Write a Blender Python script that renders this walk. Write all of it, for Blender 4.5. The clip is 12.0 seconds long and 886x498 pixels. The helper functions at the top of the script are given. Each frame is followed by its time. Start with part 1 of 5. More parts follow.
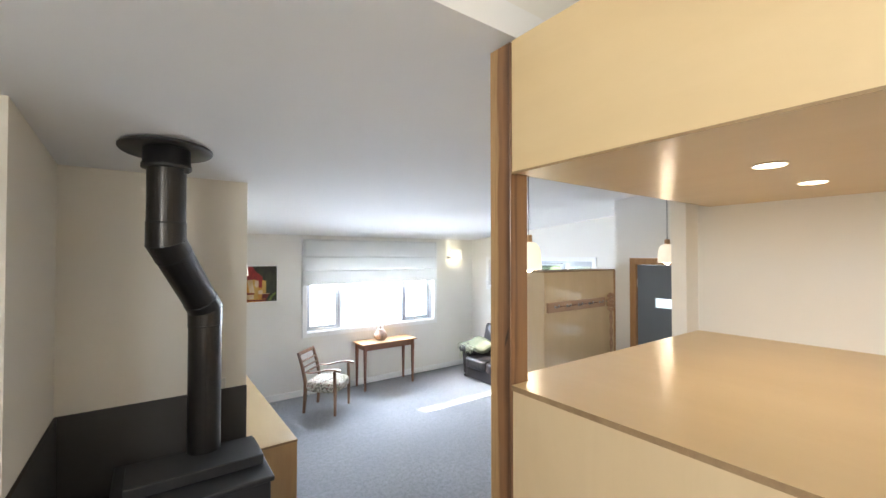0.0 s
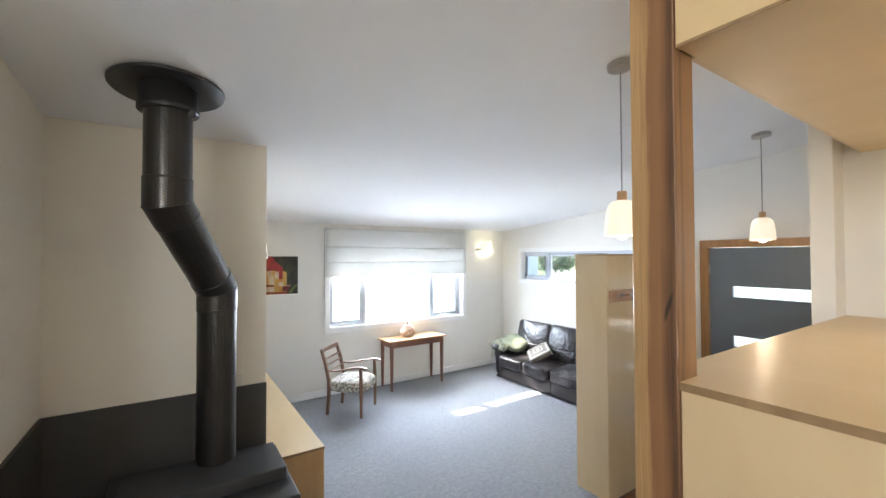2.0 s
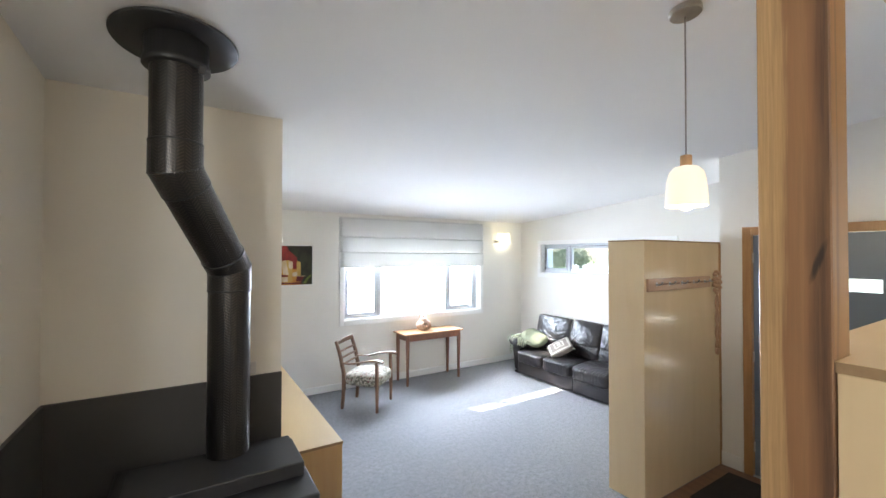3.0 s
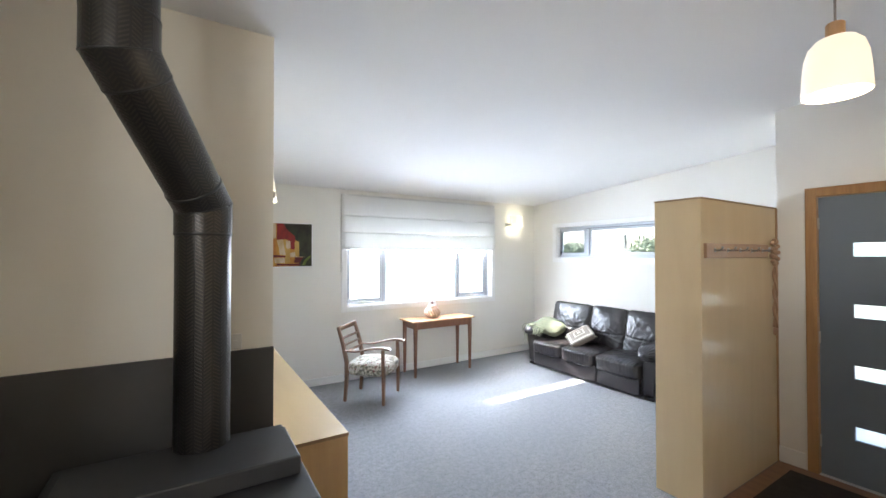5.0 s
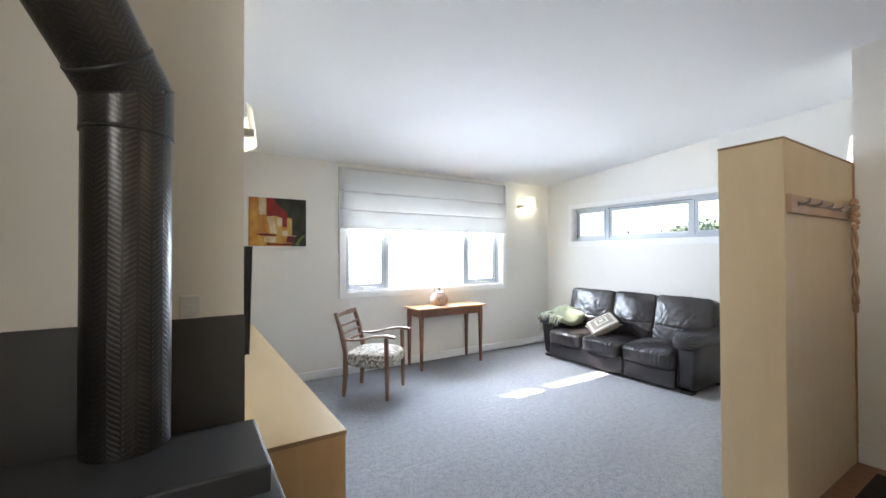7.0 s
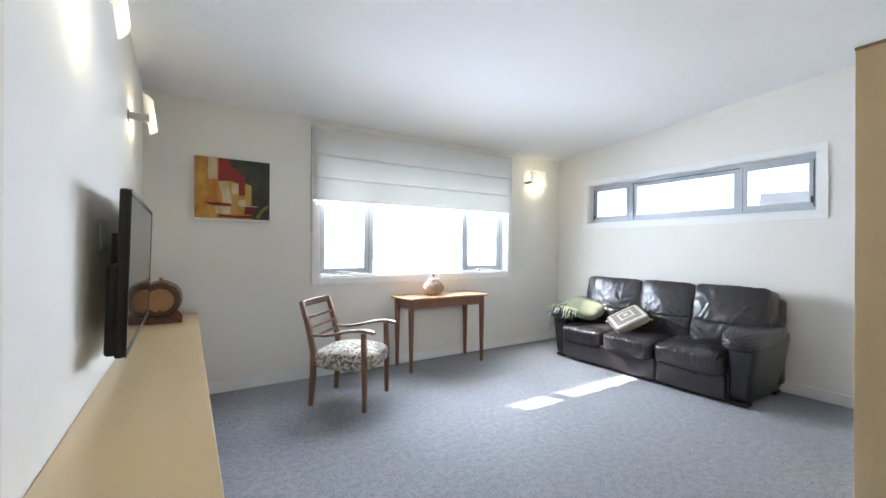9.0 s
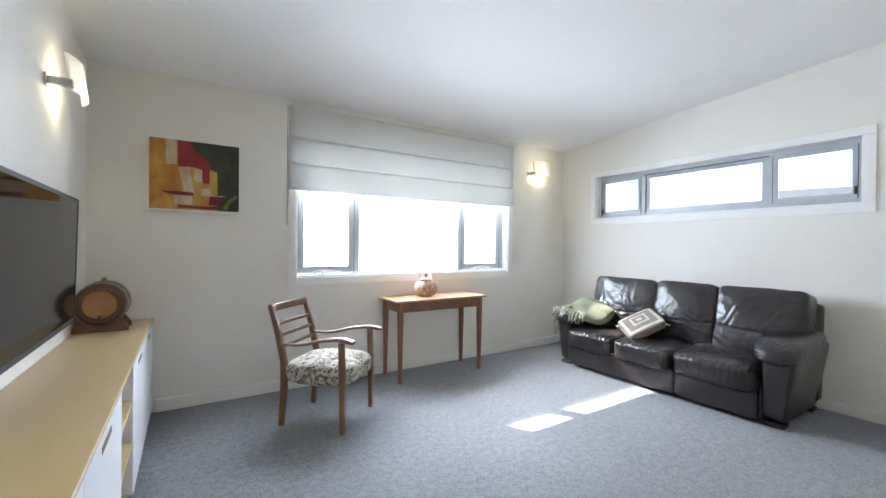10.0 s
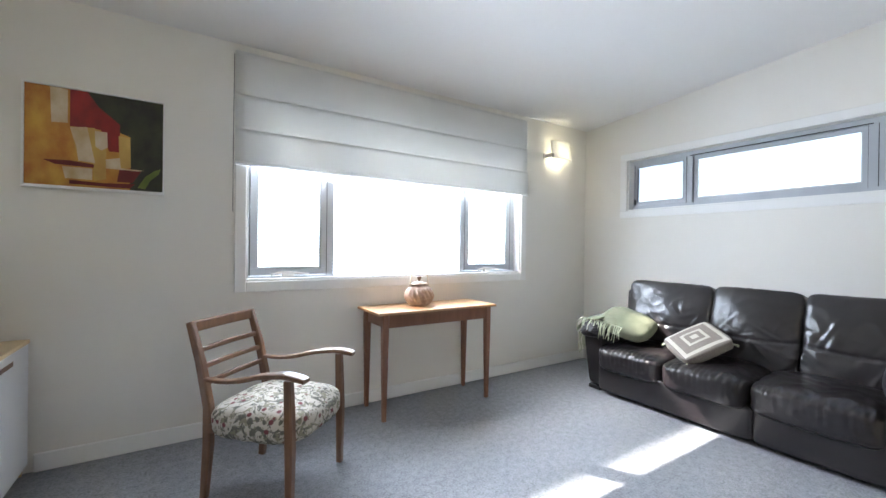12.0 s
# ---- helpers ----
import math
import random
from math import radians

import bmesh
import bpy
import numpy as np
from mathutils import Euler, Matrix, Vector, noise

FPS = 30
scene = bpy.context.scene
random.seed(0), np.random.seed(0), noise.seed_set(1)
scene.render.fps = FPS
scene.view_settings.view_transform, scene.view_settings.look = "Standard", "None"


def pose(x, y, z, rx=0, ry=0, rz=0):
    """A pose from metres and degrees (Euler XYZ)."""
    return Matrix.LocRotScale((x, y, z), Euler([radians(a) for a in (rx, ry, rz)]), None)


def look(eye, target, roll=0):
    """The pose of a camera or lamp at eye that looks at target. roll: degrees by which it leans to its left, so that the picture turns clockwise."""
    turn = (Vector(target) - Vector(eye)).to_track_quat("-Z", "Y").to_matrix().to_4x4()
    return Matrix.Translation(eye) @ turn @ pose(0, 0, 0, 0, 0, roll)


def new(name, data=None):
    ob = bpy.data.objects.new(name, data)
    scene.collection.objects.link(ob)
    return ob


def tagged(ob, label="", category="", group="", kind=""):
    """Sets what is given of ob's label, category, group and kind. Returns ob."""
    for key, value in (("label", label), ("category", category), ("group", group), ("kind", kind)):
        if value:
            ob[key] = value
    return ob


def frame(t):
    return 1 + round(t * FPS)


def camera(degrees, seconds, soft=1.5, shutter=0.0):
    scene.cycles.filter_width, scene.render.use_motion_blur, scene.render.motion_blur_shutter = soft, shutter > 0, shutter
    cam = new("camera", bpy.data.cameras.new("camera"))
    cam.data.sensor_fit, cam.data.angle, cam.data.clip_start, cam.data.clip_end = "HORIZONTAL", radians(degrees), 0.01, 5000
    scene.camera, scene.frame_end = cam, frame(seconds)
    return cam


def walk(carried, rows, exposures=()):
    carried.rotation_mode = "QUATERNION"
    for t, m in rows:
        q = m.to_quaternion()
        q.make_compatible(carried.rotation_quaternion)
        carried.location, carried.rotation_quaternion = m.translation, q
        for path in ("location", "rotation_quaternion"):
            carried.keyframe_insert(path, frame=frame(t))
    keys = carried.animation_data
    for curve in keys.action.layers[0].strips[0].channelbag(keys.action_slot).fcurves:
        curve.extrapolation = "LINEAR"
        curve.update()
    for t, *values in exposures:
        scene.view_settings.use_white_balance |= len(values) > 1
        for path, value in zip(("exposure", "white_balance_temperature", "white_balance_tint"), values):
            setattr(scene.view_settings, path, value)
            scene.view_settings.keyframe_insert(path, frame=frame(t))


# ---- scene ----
cam = camera(95.5, 12.0)
PATH = [
    (0, (0.07, 0.393, 2.121), (1.244, 2.012, 2.154), -0.0),
    (0.5, (0.063, 0.53, 2.092), (1.232, 2.151, 2.128), -0.1),
    (1, (0.07, 0.648, 2.06), (1.224, 2.281, 2.102), -0.2),
    (1.5, (0.103, 0.782, 2.003), (1.236, 2.431, 2.038), -0.2),
    (2, (0.165, 0.919, 1.952), (1.273, 2.584, 1.992), -0.2),
    (2.5, (0.196, 1.004, 1.906), (1.278, 2.687, 1.946), -0.2),
    (3, (0.187, 1.143, 1.855), (1.251, 2.836, 1.884), 0.1),
    (5, (0.309, 1.597, 1.607), (1.373, 3.29, 1.633), -0.0),
    (5.5, (0.35, 1.692, 1.561), (1.415, 3.385, 1.588), 0.0),
    (6, (0.381, 1.832, 1.491), (1.451, 3.521, 1.515), 0.1),
    (6.5, (0.408, 1.936, 1.452), (1.474, 3.627, 1.477), 0.0),
    (7, (0.484, 2.077, 1.378), (1.55, 3.769, 1.402), -0.2),
    (9, (0.947, 2.736, 1.215), (2.018, 4.425, 1.216), 0.3),
    (9.5, (1.083, 2.9, 1.228), (2.156, 4.587, 1.215), 0.3),
    (10, (1.214, 3.061, 1.208), (2.289, 4.747, 1.196), 0.5),
    (10.5, (1.331, 3.238, 1.177), (2.407, 4.924, 1.166), 0.7),
    (11, (1.43, 3.415, 1.179), (2.513, 5.096, 1.161), 0.9),
    (11.5, (1.552, 3.582, 1.172), (2.629, 5.267, 1.158), 0.8),
    (12, (1.675, 3.761, 1.166), (2.751, 5.447, 1.16), 0.7),
]
EXPOSURE = 3.0
walk(cam, [(t, look(eye, target, roll)) for t, eye, target, roll in PATH], [(0, EXPOSURE + 0.1), (3, EXPOSURE + 0.12), (5.5, EXPOSURE + 0.07), (7, EXPOSURE - 0.08), (9, EXPOSURE - 0.28), (10.5, EXPOSURE - 0.40), (12, EXPOSURE - 0.55)])

# ---- world, sun and large lights ----
world = bpy.data.worlds.new("world")
scene.world = world
world.use_nodes = True
wn = world.node_tree.nodes
sky = wn.new("ShaderNodeTexSky")
sky.sky_type = "NISHITA"
sky.sun_disc = False
sky.dust_density = 2.5
sky.sun_elevation = radians(41.7)
sky.sun_rotation = radians(-31.4)
world.node_tree.links.new(sky.outputs[0], wn["Background"].inputs[0])
wn["Background"].inputs[1].default_value = 0.15

SUN_WAY = Vector((0.61, -1.0, -1.044)).normalized()
sun = new("sun", bpy.data.lights.new("sun", "SUN"))
sun.data.energy, sun.data.angle, sun.data.color = 4.5, radians(0.5), (1.0, 0.95, 0.88)
sun.matrix_world = look(-SUN_WAY * 20, (0, 0, 0))


def area_lamp(name, eye, target, w, h, watts, colour):
    lamp = new(name, bpy.data.lights.new(name, "AREA"))
    lamp.data.shape, lamp.data.size, lamp.data.size_y = "RECTANGLE", w, h
    lamp.data.energy, lamp.data.color = watts, colour
    lamp.matrix_world = look(eye, target)
    return lamp


SKYLIGHT = (0.75, 0.84, 1.0)
# daylight at the big window, then an added fill lamp at an unseen kitchen opening
area_lamp("window_groundlight", (3.35, 7.30, 1.20), (3.35, 6.30, 1.12), 3.6, 1.1, 36, SKYLIGHT)
area_lamp("window_skylight", (3.30, 8.10, 2.75), (3.25, 6.55, 1.35), 4.2, 1.4, 86, SKYLIGHT)
area_lamp("unseen_kitchen_fill", (-1.80, -0.75, 2.62), (1.0, -0.60, 2.75), 1.7, 0.85, 8.0, (1.0, 0.97, 0.94))



def point_lamp(name, place, watts, radius, colour=(1.0, 0.80, 0.55)):
    lamp = new(name, bpy.data.lights.new(name, "POINT"))
    lamp.data.energy, lamp.data.shadow_soft_size, lamp.data.color = watts, radius, colour
    lamp.location = place
    return lamp


for place in ((1.60, 0.80, 2.385), (2.09, 0.80, 2.385)):
    spot = new("downlight_lamp", bpy.data.lights.new("downlight_lamp", "SPOT"))
    spot.data.energy, spot.data.spot_size, spot.data.spot_blend = 0.7, radians(120), 0.6
    spot.data.shadow_soft_size, spot.data.color = 0.03, (1.0, 0.82, 0.58)
    spot.matrix_world = look(place, (place[0], place[1], 0))


# ---- materials ----
def material(name):
    m = bpy.data.materials.new(name)
    m.use_nodes = True
    return m, m.node_tree.nodes, m.node_tree.links, m.node_tree.nodes["Principled BSDF"]


def mixed(nodes, links, fac, a, b):
    n = nodes.new("ShaderNodeMix")
    n.data_type = "RGBA"
    links.new(fac, n.inputs[0])
    for socket, value in ((n.inputs[6], a), (n.inputs[7], b)):
        if isinstance(value, tuple):
            socket.default_value = (*value, 1)
        else:
            links.new(value, socket)
    return n.outputs[2]


def noise_at(nodes, links, scale, detail=3.0, stretch=(1, 1, 1), rough=0.5, warp=0.0):
    co = nodes.new("ShaderNodeTexCoord")
    mp = nodes.new("ShaderNodeMapping")
    mp.inputs["Scale"].default_value = stretch
    links.new(co.outputs["Object"], mp.inputs[0])
    n = nodes.new("ShaderNodeTexNoise")
    n.inputs["Scale"].default_value = scale
    n.inputs["Detail"].default_value = detail
    n.inputs["Roughness"].default_value = rough
    n.inputs["Distortion"].default_value = warp
    links.new(mp.outputs[0], n.inputs["Vector"])
    return n.outputs["Fac"]


def ramp(nodes, links, fac, lo, hi):
    r = nodes.new("ShaderNodeMapRange")
    r.inputs[1].default_value, r.inputs[2].default_value = lo, hi
    links.new(fac, r.inputs[0])
    return r.outputs[0]


def bumped(nodes, links, b, height, strength, distance):
    n = nodes.new("ShaderNodeBump")
    n.inputs["Strength"].default_value, n.inputs["Distance"].default_value = strength, distance
    links.new(height, n.inputs["Height"])
    links.new(n.outputs[0], b.inputs["Normal"])


def surface(name, a, b, rough=0.6, scale=3.0, fine=120.0, bump=0.15, depth=0.002, metal=0.0, coat=0.0, stretch=(1, 1, 1)):
    """A surface with slow variation from a to b and a fine grain."""
    m, n, l, p = material(name)
    slow = noise_at(n, l, scale, 4, stretch)
    quick = noise_at(n, l, fine, 2, stretch)
    col = mixed(n, l, ramp(n, l, slow, 0.3, 0.7), a, b)
    l.new(col, p.inputs["Base Color"])
    rr = n.new("ShaderNodeMapRange")
    rr.inputs[3].default_value, rr.inputs[4].default_value = max(0.02, rough - 0.07), min(1, rough + 0.07)
    l.new(slow, rr.inputs[0])
    l.new(rr.outputs[0], p.inputs["Roughness"])
    p.inputs["Metallic"].default_value = metal
    p.inputs["Coat Weight"].default_value = coat
    p.inputs["Coat Roughness"].default_value = 0.12
    if bump:
        bumped(n, l, p, quick, bump, depth)
    return m


def wood(name, a, b, c, stretch, scale=6.0, rough=0.4, coat=0.2, dark=0.12, coat_rough=0.26):
    """Long grain from a to b, with thin darker veins c. stretch is small along the grain."""
    m, n, l, p = material(name)
    g = noise_at(n, l, scale, 5, stretch, 0.6, 0.6)
    f = noise_at(n, l, scale * 9, 3, stretch, 0.6)
    col = mixed(n, l, ramp(n, l, g, 0.3, 0.7), a, b)
    v = ramp(n, l, f, 0.58, 0.75)
    k = n.new("ShaderNodeMath")
    k.operation = "MULTIPLY"
    k.inputs[1].default_value = dark * 4
    l.new(v, k.inputs[0])
    col = mixed(n, l, k.outputs[0], col, c)
    l.new(col, p.inputs["Base Color"])
    p.inputs["Roughness"].default_value = rough
    p.inputs["Coat Weight"].default_value = coat
    p.inputs["Coat Roughness"].default_value = coat_rough
    bumped(n, l, p, f, 0.08, 0.001)
    return m


def post_material():
    """Pale sapwood passing into brown heartwood with one wandering dark streak; runs round the post's corner."""
    m, n, l, p = material("figured_post")
    co = n.new("ShaderNodeTexCoord")
    sep = n.new("ShaderNodeSeparateXYZ")
    l.new(co.outputs["Object"], sep.inputs[0])

    def op(kind, a, b):
        k = n.new("ShaderNodeMath")
        k.operation = kind
        for i, v in enumerate((a, b)):
            if isinstance(v, (int, float)):
                k.inputs[i].default_value = v
            else:
                l.new(v, k.inputs[i])
        return k.outputs[0]
    across = op("SUBTRACT", op("MULTIPLY", sep.outputs[1], -1.0), op("MULTIPLY", sep.outputs[0], -1.0))
    bend = op("MULTIPLY", op("SUBTRACT", noise_at(n, l, 1.5, 3, (2, 2, 1.4)), 0.5), 0.05)
    fine = op("MULTIPLY", op("SUBTRACT", noise_at(n, l, 6, 4, (14, 14, 0.5), 0.65, 0.5), 0.5), 0.030)
    grain = noise_at(n, l, 9, 5, (22, 22, 0.6), 0.7)
    u = op("ADD", op("ADD", across, bend), fine)
    r = n.new("ShaderNodeValToRGB")
    l.new(ramp(n, l, u, -0.10, 0.10), r.inputs[0])
    stops = ((0.0, (0.50, 0.315, 0.145)), (0.21, (0.46, 0.28, 0.125)), (0.25, (0.26, 0.125, 0.056)), (0.36, (0.30, 0.148, 0.066)), (0.43, (0.17, 0.080, 0.038)), (0.49, (0.075, 0.034, 0.020)), (0.55, (0.19, 0.092, 0.044)), (0.61, (0.28, 0.142, 0.066)), (0.66, (0.12, 0.056, 0.030)), (0.72, (0.27, 0.140, 0.064)), (0.84, (0.31, 0.165, 0.075)), (1.0, (0.27, 0.14, 0.064)))
    e = r.color_ramp.elements
    e[0].position, e[0].color = stops[0][0], (*stops[0][1], 1)
    e[1].position, e[1].color = stops[-1][0], (*stops[-1][1], 1)
    for pos, col in stops[1:-1]:
        e.new(pos).color = (*col, 1)
    streaked = mixed(n, l, ramp(n, l, grain, 0.35, 0.95), r.outputs[0], (0.20, 0.11, 0.05))
    # a dark slanting knot on the face towards the stairs
    rise = op("SUBTRACT", sep.outputs[2], 1.845)
    aside = op("SUBTRACT", op("ADD", sep.outputs[1], 0.033), op("MULTIPLY", rise, -0.28))
    far = op("ADD", op("POWER", op("ABSOLUTE", op("DIVIDE", aside, 0.0055), 0.0), 2.0), op("POWER", op("ABSOLUTE", op("DIVIDE", rise, 0.034), 0.0), 2.0))
    far = op("ADD", far, op("MULTIPLY", op("SUBTRACT", grain, 0.5), 1.6))
    k = n.new("ShaderNodeMapRange")
    k.inputs[1].default_value, k.inputs[2].default_value, k.inputs[3].default_value, k.inputs[4].default_value = 0.25, 1.3, 0.9, 0.0
    l.new(far, k.inputs[0])
    l.new(mixed(n, l, k.outputs[0], streaked, (0.022, 0.011, 0.008)), p.inputs["Base Color"])
    p.inputs["Roughness"].default_value = 0.4
    p.inputs["Coat Weight"].default_value = 0.25
    bumped(n, l, p, fine, 0.25, 0.01)
    return m


def glowing(name, colour, strength, rough=0.4):
    m, n, l, p = material(name)
    p.inputs["Base Color"].default_value = (0.9, 0.88, 0.82, 1)
    p.inputs["Roughness"].default_value = rough
    p.inputs["Emission Color"].default_value = (*colour, 1)
    p.inputs["Emission Strength"].default_value = strength
    return m


def glass(name, rough=0.0, tint=(0.96, 0.98, 0.98)):
    m, n, l, p = material(name)
    p.inputs["Base Color"].default_value = (*tint, 1)
    p.inputs["Transmission Weight"].default_value = 1.0
    p.inputs["Roughness"].default_value = rough
    p.inputs["IOR"].default_value = 1.45
    return m


BEIGEWALL = surface("beige_wall_paint", (0.725, 0.68, 0.595), (0.765, 0.72, 0.635), 0.75, 0.8, 350, 0.06, 0.001)
WALL = surface("wall_paint", (0.785, 0.765, 0.715), (0.82, 0.80, 0.75), 0.75, 0.8, 350, 0.06, 0.001)
CEIL = surface("ceiling_paint", (0.82, 0.82, 0.815), (0.85, 0.85, 0.845), 0.85, 0.7, 300, 0.05, 0.001)
TRIM = surface("trim_paint", (0.82, 0.82, 0.80), (0.86, 0.86, 0.845), 0.4, 2.0, 200, 0.04, 0.001)
PLY = wood("birch_plywood", (0.63, 0.47, 0.27), (0.68, 0.52, 0.31), (0.57, 0.415, 0.225), (3, 3, 0.5), 1.8, 0.42, 0.5, 0.03, 0.15)
PLYFLAT = wood("birch_plywood_long", (0.655, 0.485, 0.262), (0.695, 0.525, 0.296), (0.61, 0.44, 0.225), (3, 0.6, 3), 1.6, 0.42, 0.32, 0.025, 0.24)
PLYEDGE = surface("plywood_edge", (0.25, 0.155, 0.075), (0.34, 0.22, 0.11), 0.6, 30, 200, 0.1)
POSTWOOD = post_material()
FRAMEWOOD = wood("door_frame_wood", (0.36, 0.19, 0.08), (0.47, 0.26, 0.11), (0.22, 0.11, 0.045), (12, 12, 0.7), 2.0, 0.45, 0.2, 0.1)
CHAIRWOOD = wood("chair_wood", (0.125, 0.056, 0.027), (0.20, 0.098, 0.047), (0.065, 0.028, 0.014), (8, 8, 1.2), 4.0, 0.35, 0.35, 0.12)
TABLEWOOD = wood("table_wood", (0.17, 0.068, 0.036), (0.235, 0.10, 0.054), (0.10, 0.038, 0.02), (9, 9, 1.0), 3.0, 0.4, 0.3, 0.1)
TABLETOPW = wood("table_top_wood", (0.38, 0.20, 0.085), (0.46, 0.26, 0.12), (0.27, 0.13, 0.055), (0.8, 9, 9), 3.0, 0.32, 0.35, 0.08)
BARRELW = wood("barrel_oak", (0.13, 0.058, 0.028), (0.22, 0.105, 0.05), (0.05, 0.022, 0.011), (9, 0.9, 9), 4.0, 0.45, 0.15, 0.12)
DARKOAK = wood("dark_oak_rim", (0.075, 0.034, 0.018), (0.12, 0.056, 0.028), (0.04, 0.018, 0.01), (9, 9, 2), 4.0, 0.5, 0.1, 0.1)
BARRELEND = wood("barrel_end", (0.36, 0.18, 0.072), (0.44, 0.235, 0.10), (0.22, 0.10, 0.04), (9, 9, 1), 4.0, 0.45, 0.15, 0.1)
ENTRYWOOD = wood("entry_boards", (0.17, 0.075, 0.04), (0.25, 0.115, 0.06), (0.10, 0.04, 0.02), (9, 0.7, 9), 2.2, 0.3, 0.3, 0.1)
BLACKMETAL = surface("black_steel", (0.022, 0.022, 0.023), (0.034, 0.034, 0.035), 0.42, 4, 250, 0.12, 0.001, 0.2)
STOVE = surface("stove_paint", (0.025, 0.026, 0.029), (0.036, 0.037, 0.040), 0.5, 5, 400, 0.2, 0.001)
HEARTH = surface("hearth_board", (0.045, 0.042, 0.040), (0.058, 0.055, 0.052), 0.55, 2.5, 160, 0.12, 0.001)
STEEL = surface("brushed_steel", (0.42, 0.40, 0.375), (0.52, 0.50, 0.47), 0.3, 20, 300, 0.05, 0.001, 1.0)
ALU = surface("grey_aluminium", (0.46, 0.49, 0.53), (0.51, 0.54, 0.58), 0.38, 4, 200, 0.03, 0.001, 0.35)
ALUPALE = surface("pale_aluminium", (0.60, 0.62, 0.65), (0.65, 0.67, 0.70), 0.38, 4, 200, 0.02, 0.001, 0.2)
DOORBLUE = surface("door_blue_grey", (0.170, 0.206, 0.258), (0.188, 0.226, 0.280), 0.42, 2.0, 260, 0.06, 0.001)
MATDARK = surface("doormat_fibre", (0.024, 0.020, 0.019), (0.045, 0.038, 0.035), 0.95, 25, 500, 0.8, 0.004)
WHITEDOOR = surface("white_laminate", (0.78, 0.785, 0.81), (0.80, 0.805, 0.825), 0.5, 2.0, 300, 0.0)
BLINDCLOTH = surface("blind_cloth", (0.80, 0.80, 0.785), (0.84, 0.84, 0.825), 0.85, 2.0, 700, 0.15, 0.001)


def let_light_through(m, share):
    n, l = m.node_tree.nodes, m.node_tree.links
    tr, mx = n.new("ShaderNodeBsdfTranslucent"), n.new("ShaderNodeMixShader")
    tr.inputs[0].default_value = (0.85, 0.86, 0.86, 1)
    mx.inputs[0].default_value = share
    l.new(n["Principled BSDF"].outputs[0], mx.inputs[1])
    l.new(tr.outputs[0], mx.inputs[2])
    l.new(mx.outputs[0], n["Material Output"].inputs[0])


let_light_through(BLINDCLOTH, 0.34)
RAILWOOD = wood("hook_rail_wood", (0.42, 0.25, 0.15), (0.50, 0.32, 0.20), (0.3, 0.17, 0.1), (0.8, 9, 9), 3.0, 0.4, 0.3, 0.1)
PEGWOOD = wood("pendant_cap_wood", (0.44, 0.25, 0.12), (0.53, 0.32, 0.16), (0.3, 0.16, 0.07), (9, 9, 1), 5.0, 0.45, 0.1, 0.1)
CARVED = wood("carved_wood", (0.40, 0.24, 0.14), (0.49, 0.31, 0.19), (0.2, 0.1, 0.05), (5, 5, 2), 8.0, 0.5, 0.1, 0.15)
CLAY = surface("basket_clay", (0.33, 0.21, 0.15), (0.55, 0.42, 0.33), 0.55, 30, 140, 0.3, 0.002)
CANE = surface("pale_cane", (0.55, 0.46, 0.36), (0.66, 0.57, 0.46), 0.5, 20, 200, 0.2, 0.001)
PLASTIC = surface("white_plastic", (0.62, 0.60, 0.56), (0.66, 0.64, 0.60), 0.35, 3, 200, 0.0)
TVBLACK = surface("tv_plastic", (0.008, 0.008, 0.009), (0.012, 0.012, 0.013), 0.5, 4, 300, 0.02)
SCREEN = surface("tv_screen", (0.010, 0.010, 0.011), (0.011, 0.011, 0.012), 0.05, 1, 100, 0.0)
SCREEN.node_tree.nodes["Principled BSDF"].inputs["Specular IOR Level"].default_value = 0.25
GREENTHROW = surface("green_throw", (0.18, 0.195, 0.13), (0.245, 0.26, 0.18), 0.9, 9, 300, 0.5, 0.003)
CREAMFRINGE = surface("fringe_yarn", (0.38, 0.40, 0.28), (0.47, 0.48, 0.36), 0.9, 40, 300, 0.4, 0.002)
CORD = surface("pendant_cord", (0.20, 0.18, 0.17), (0.26, 0.24, 0.22), 0.5, 10, 200, 0.0)
SHADE = glowing("pendant_glass", (1.0, 0.82, 0.58), 0.085)
BULB = glowing("lamp_bulb", (1.0, 0.88, 0.70), 0.6)
SCONCEGLASS = glowing("sconce_glass", (1.0, 0.93, 0.72), 0.035)
let_light_through(SCONCEGLASS, 0.45)
DOWNLIGHT = glowing("downlight_lens", (1.0, 0.86, 0.64), 0.9)
PANE = glass("window_glass")
FROST = glass("door_glass", 0.5)
SCREENMESH = glass("fly_screen_mesh", 0.0, (0.72, 0.74, 0.78))
SCREENMESH.node_tree.nodes["Principled BSDF"].inputs["IOR"].default_value = 1.02
CONCRETE = surface("pale_paving", (0.56, 0.55, 0.52), (0.66, 0.65, 0.62), 0.8, 0.6, 60, 0.3, 0.004)
GRASSM = surface("lawn", (0.05, 0.085, 0.022), (0.085, 0.12, 0.04), 0.9, 1.0, 40, 0.6, 0.02)
LEAF = surface("tree_leaf", (0.068, 0.094, 0.057), (0.092, 0.12, 0.076), 0.6, 0.8, 20, 0.1)
ROOFGREY = surface("grey_roof_metal", (0.045, 0.05, 0.053), (0.06, 0.065, 0.068), 0.5, 2.0, 60, 0.1)
BARK = surface("tree_bark", (0.12, 0.09, 0.065), (0.2, 0.16, 0.12), 0.9, 6, 60, 0.6, 0.01)
RENDERED = surface("exterior_render", (0.55, 0.54, 0.50), (0.62, 0.61, 0.57), 0.8, 1, 80, 0.2, 0.003)


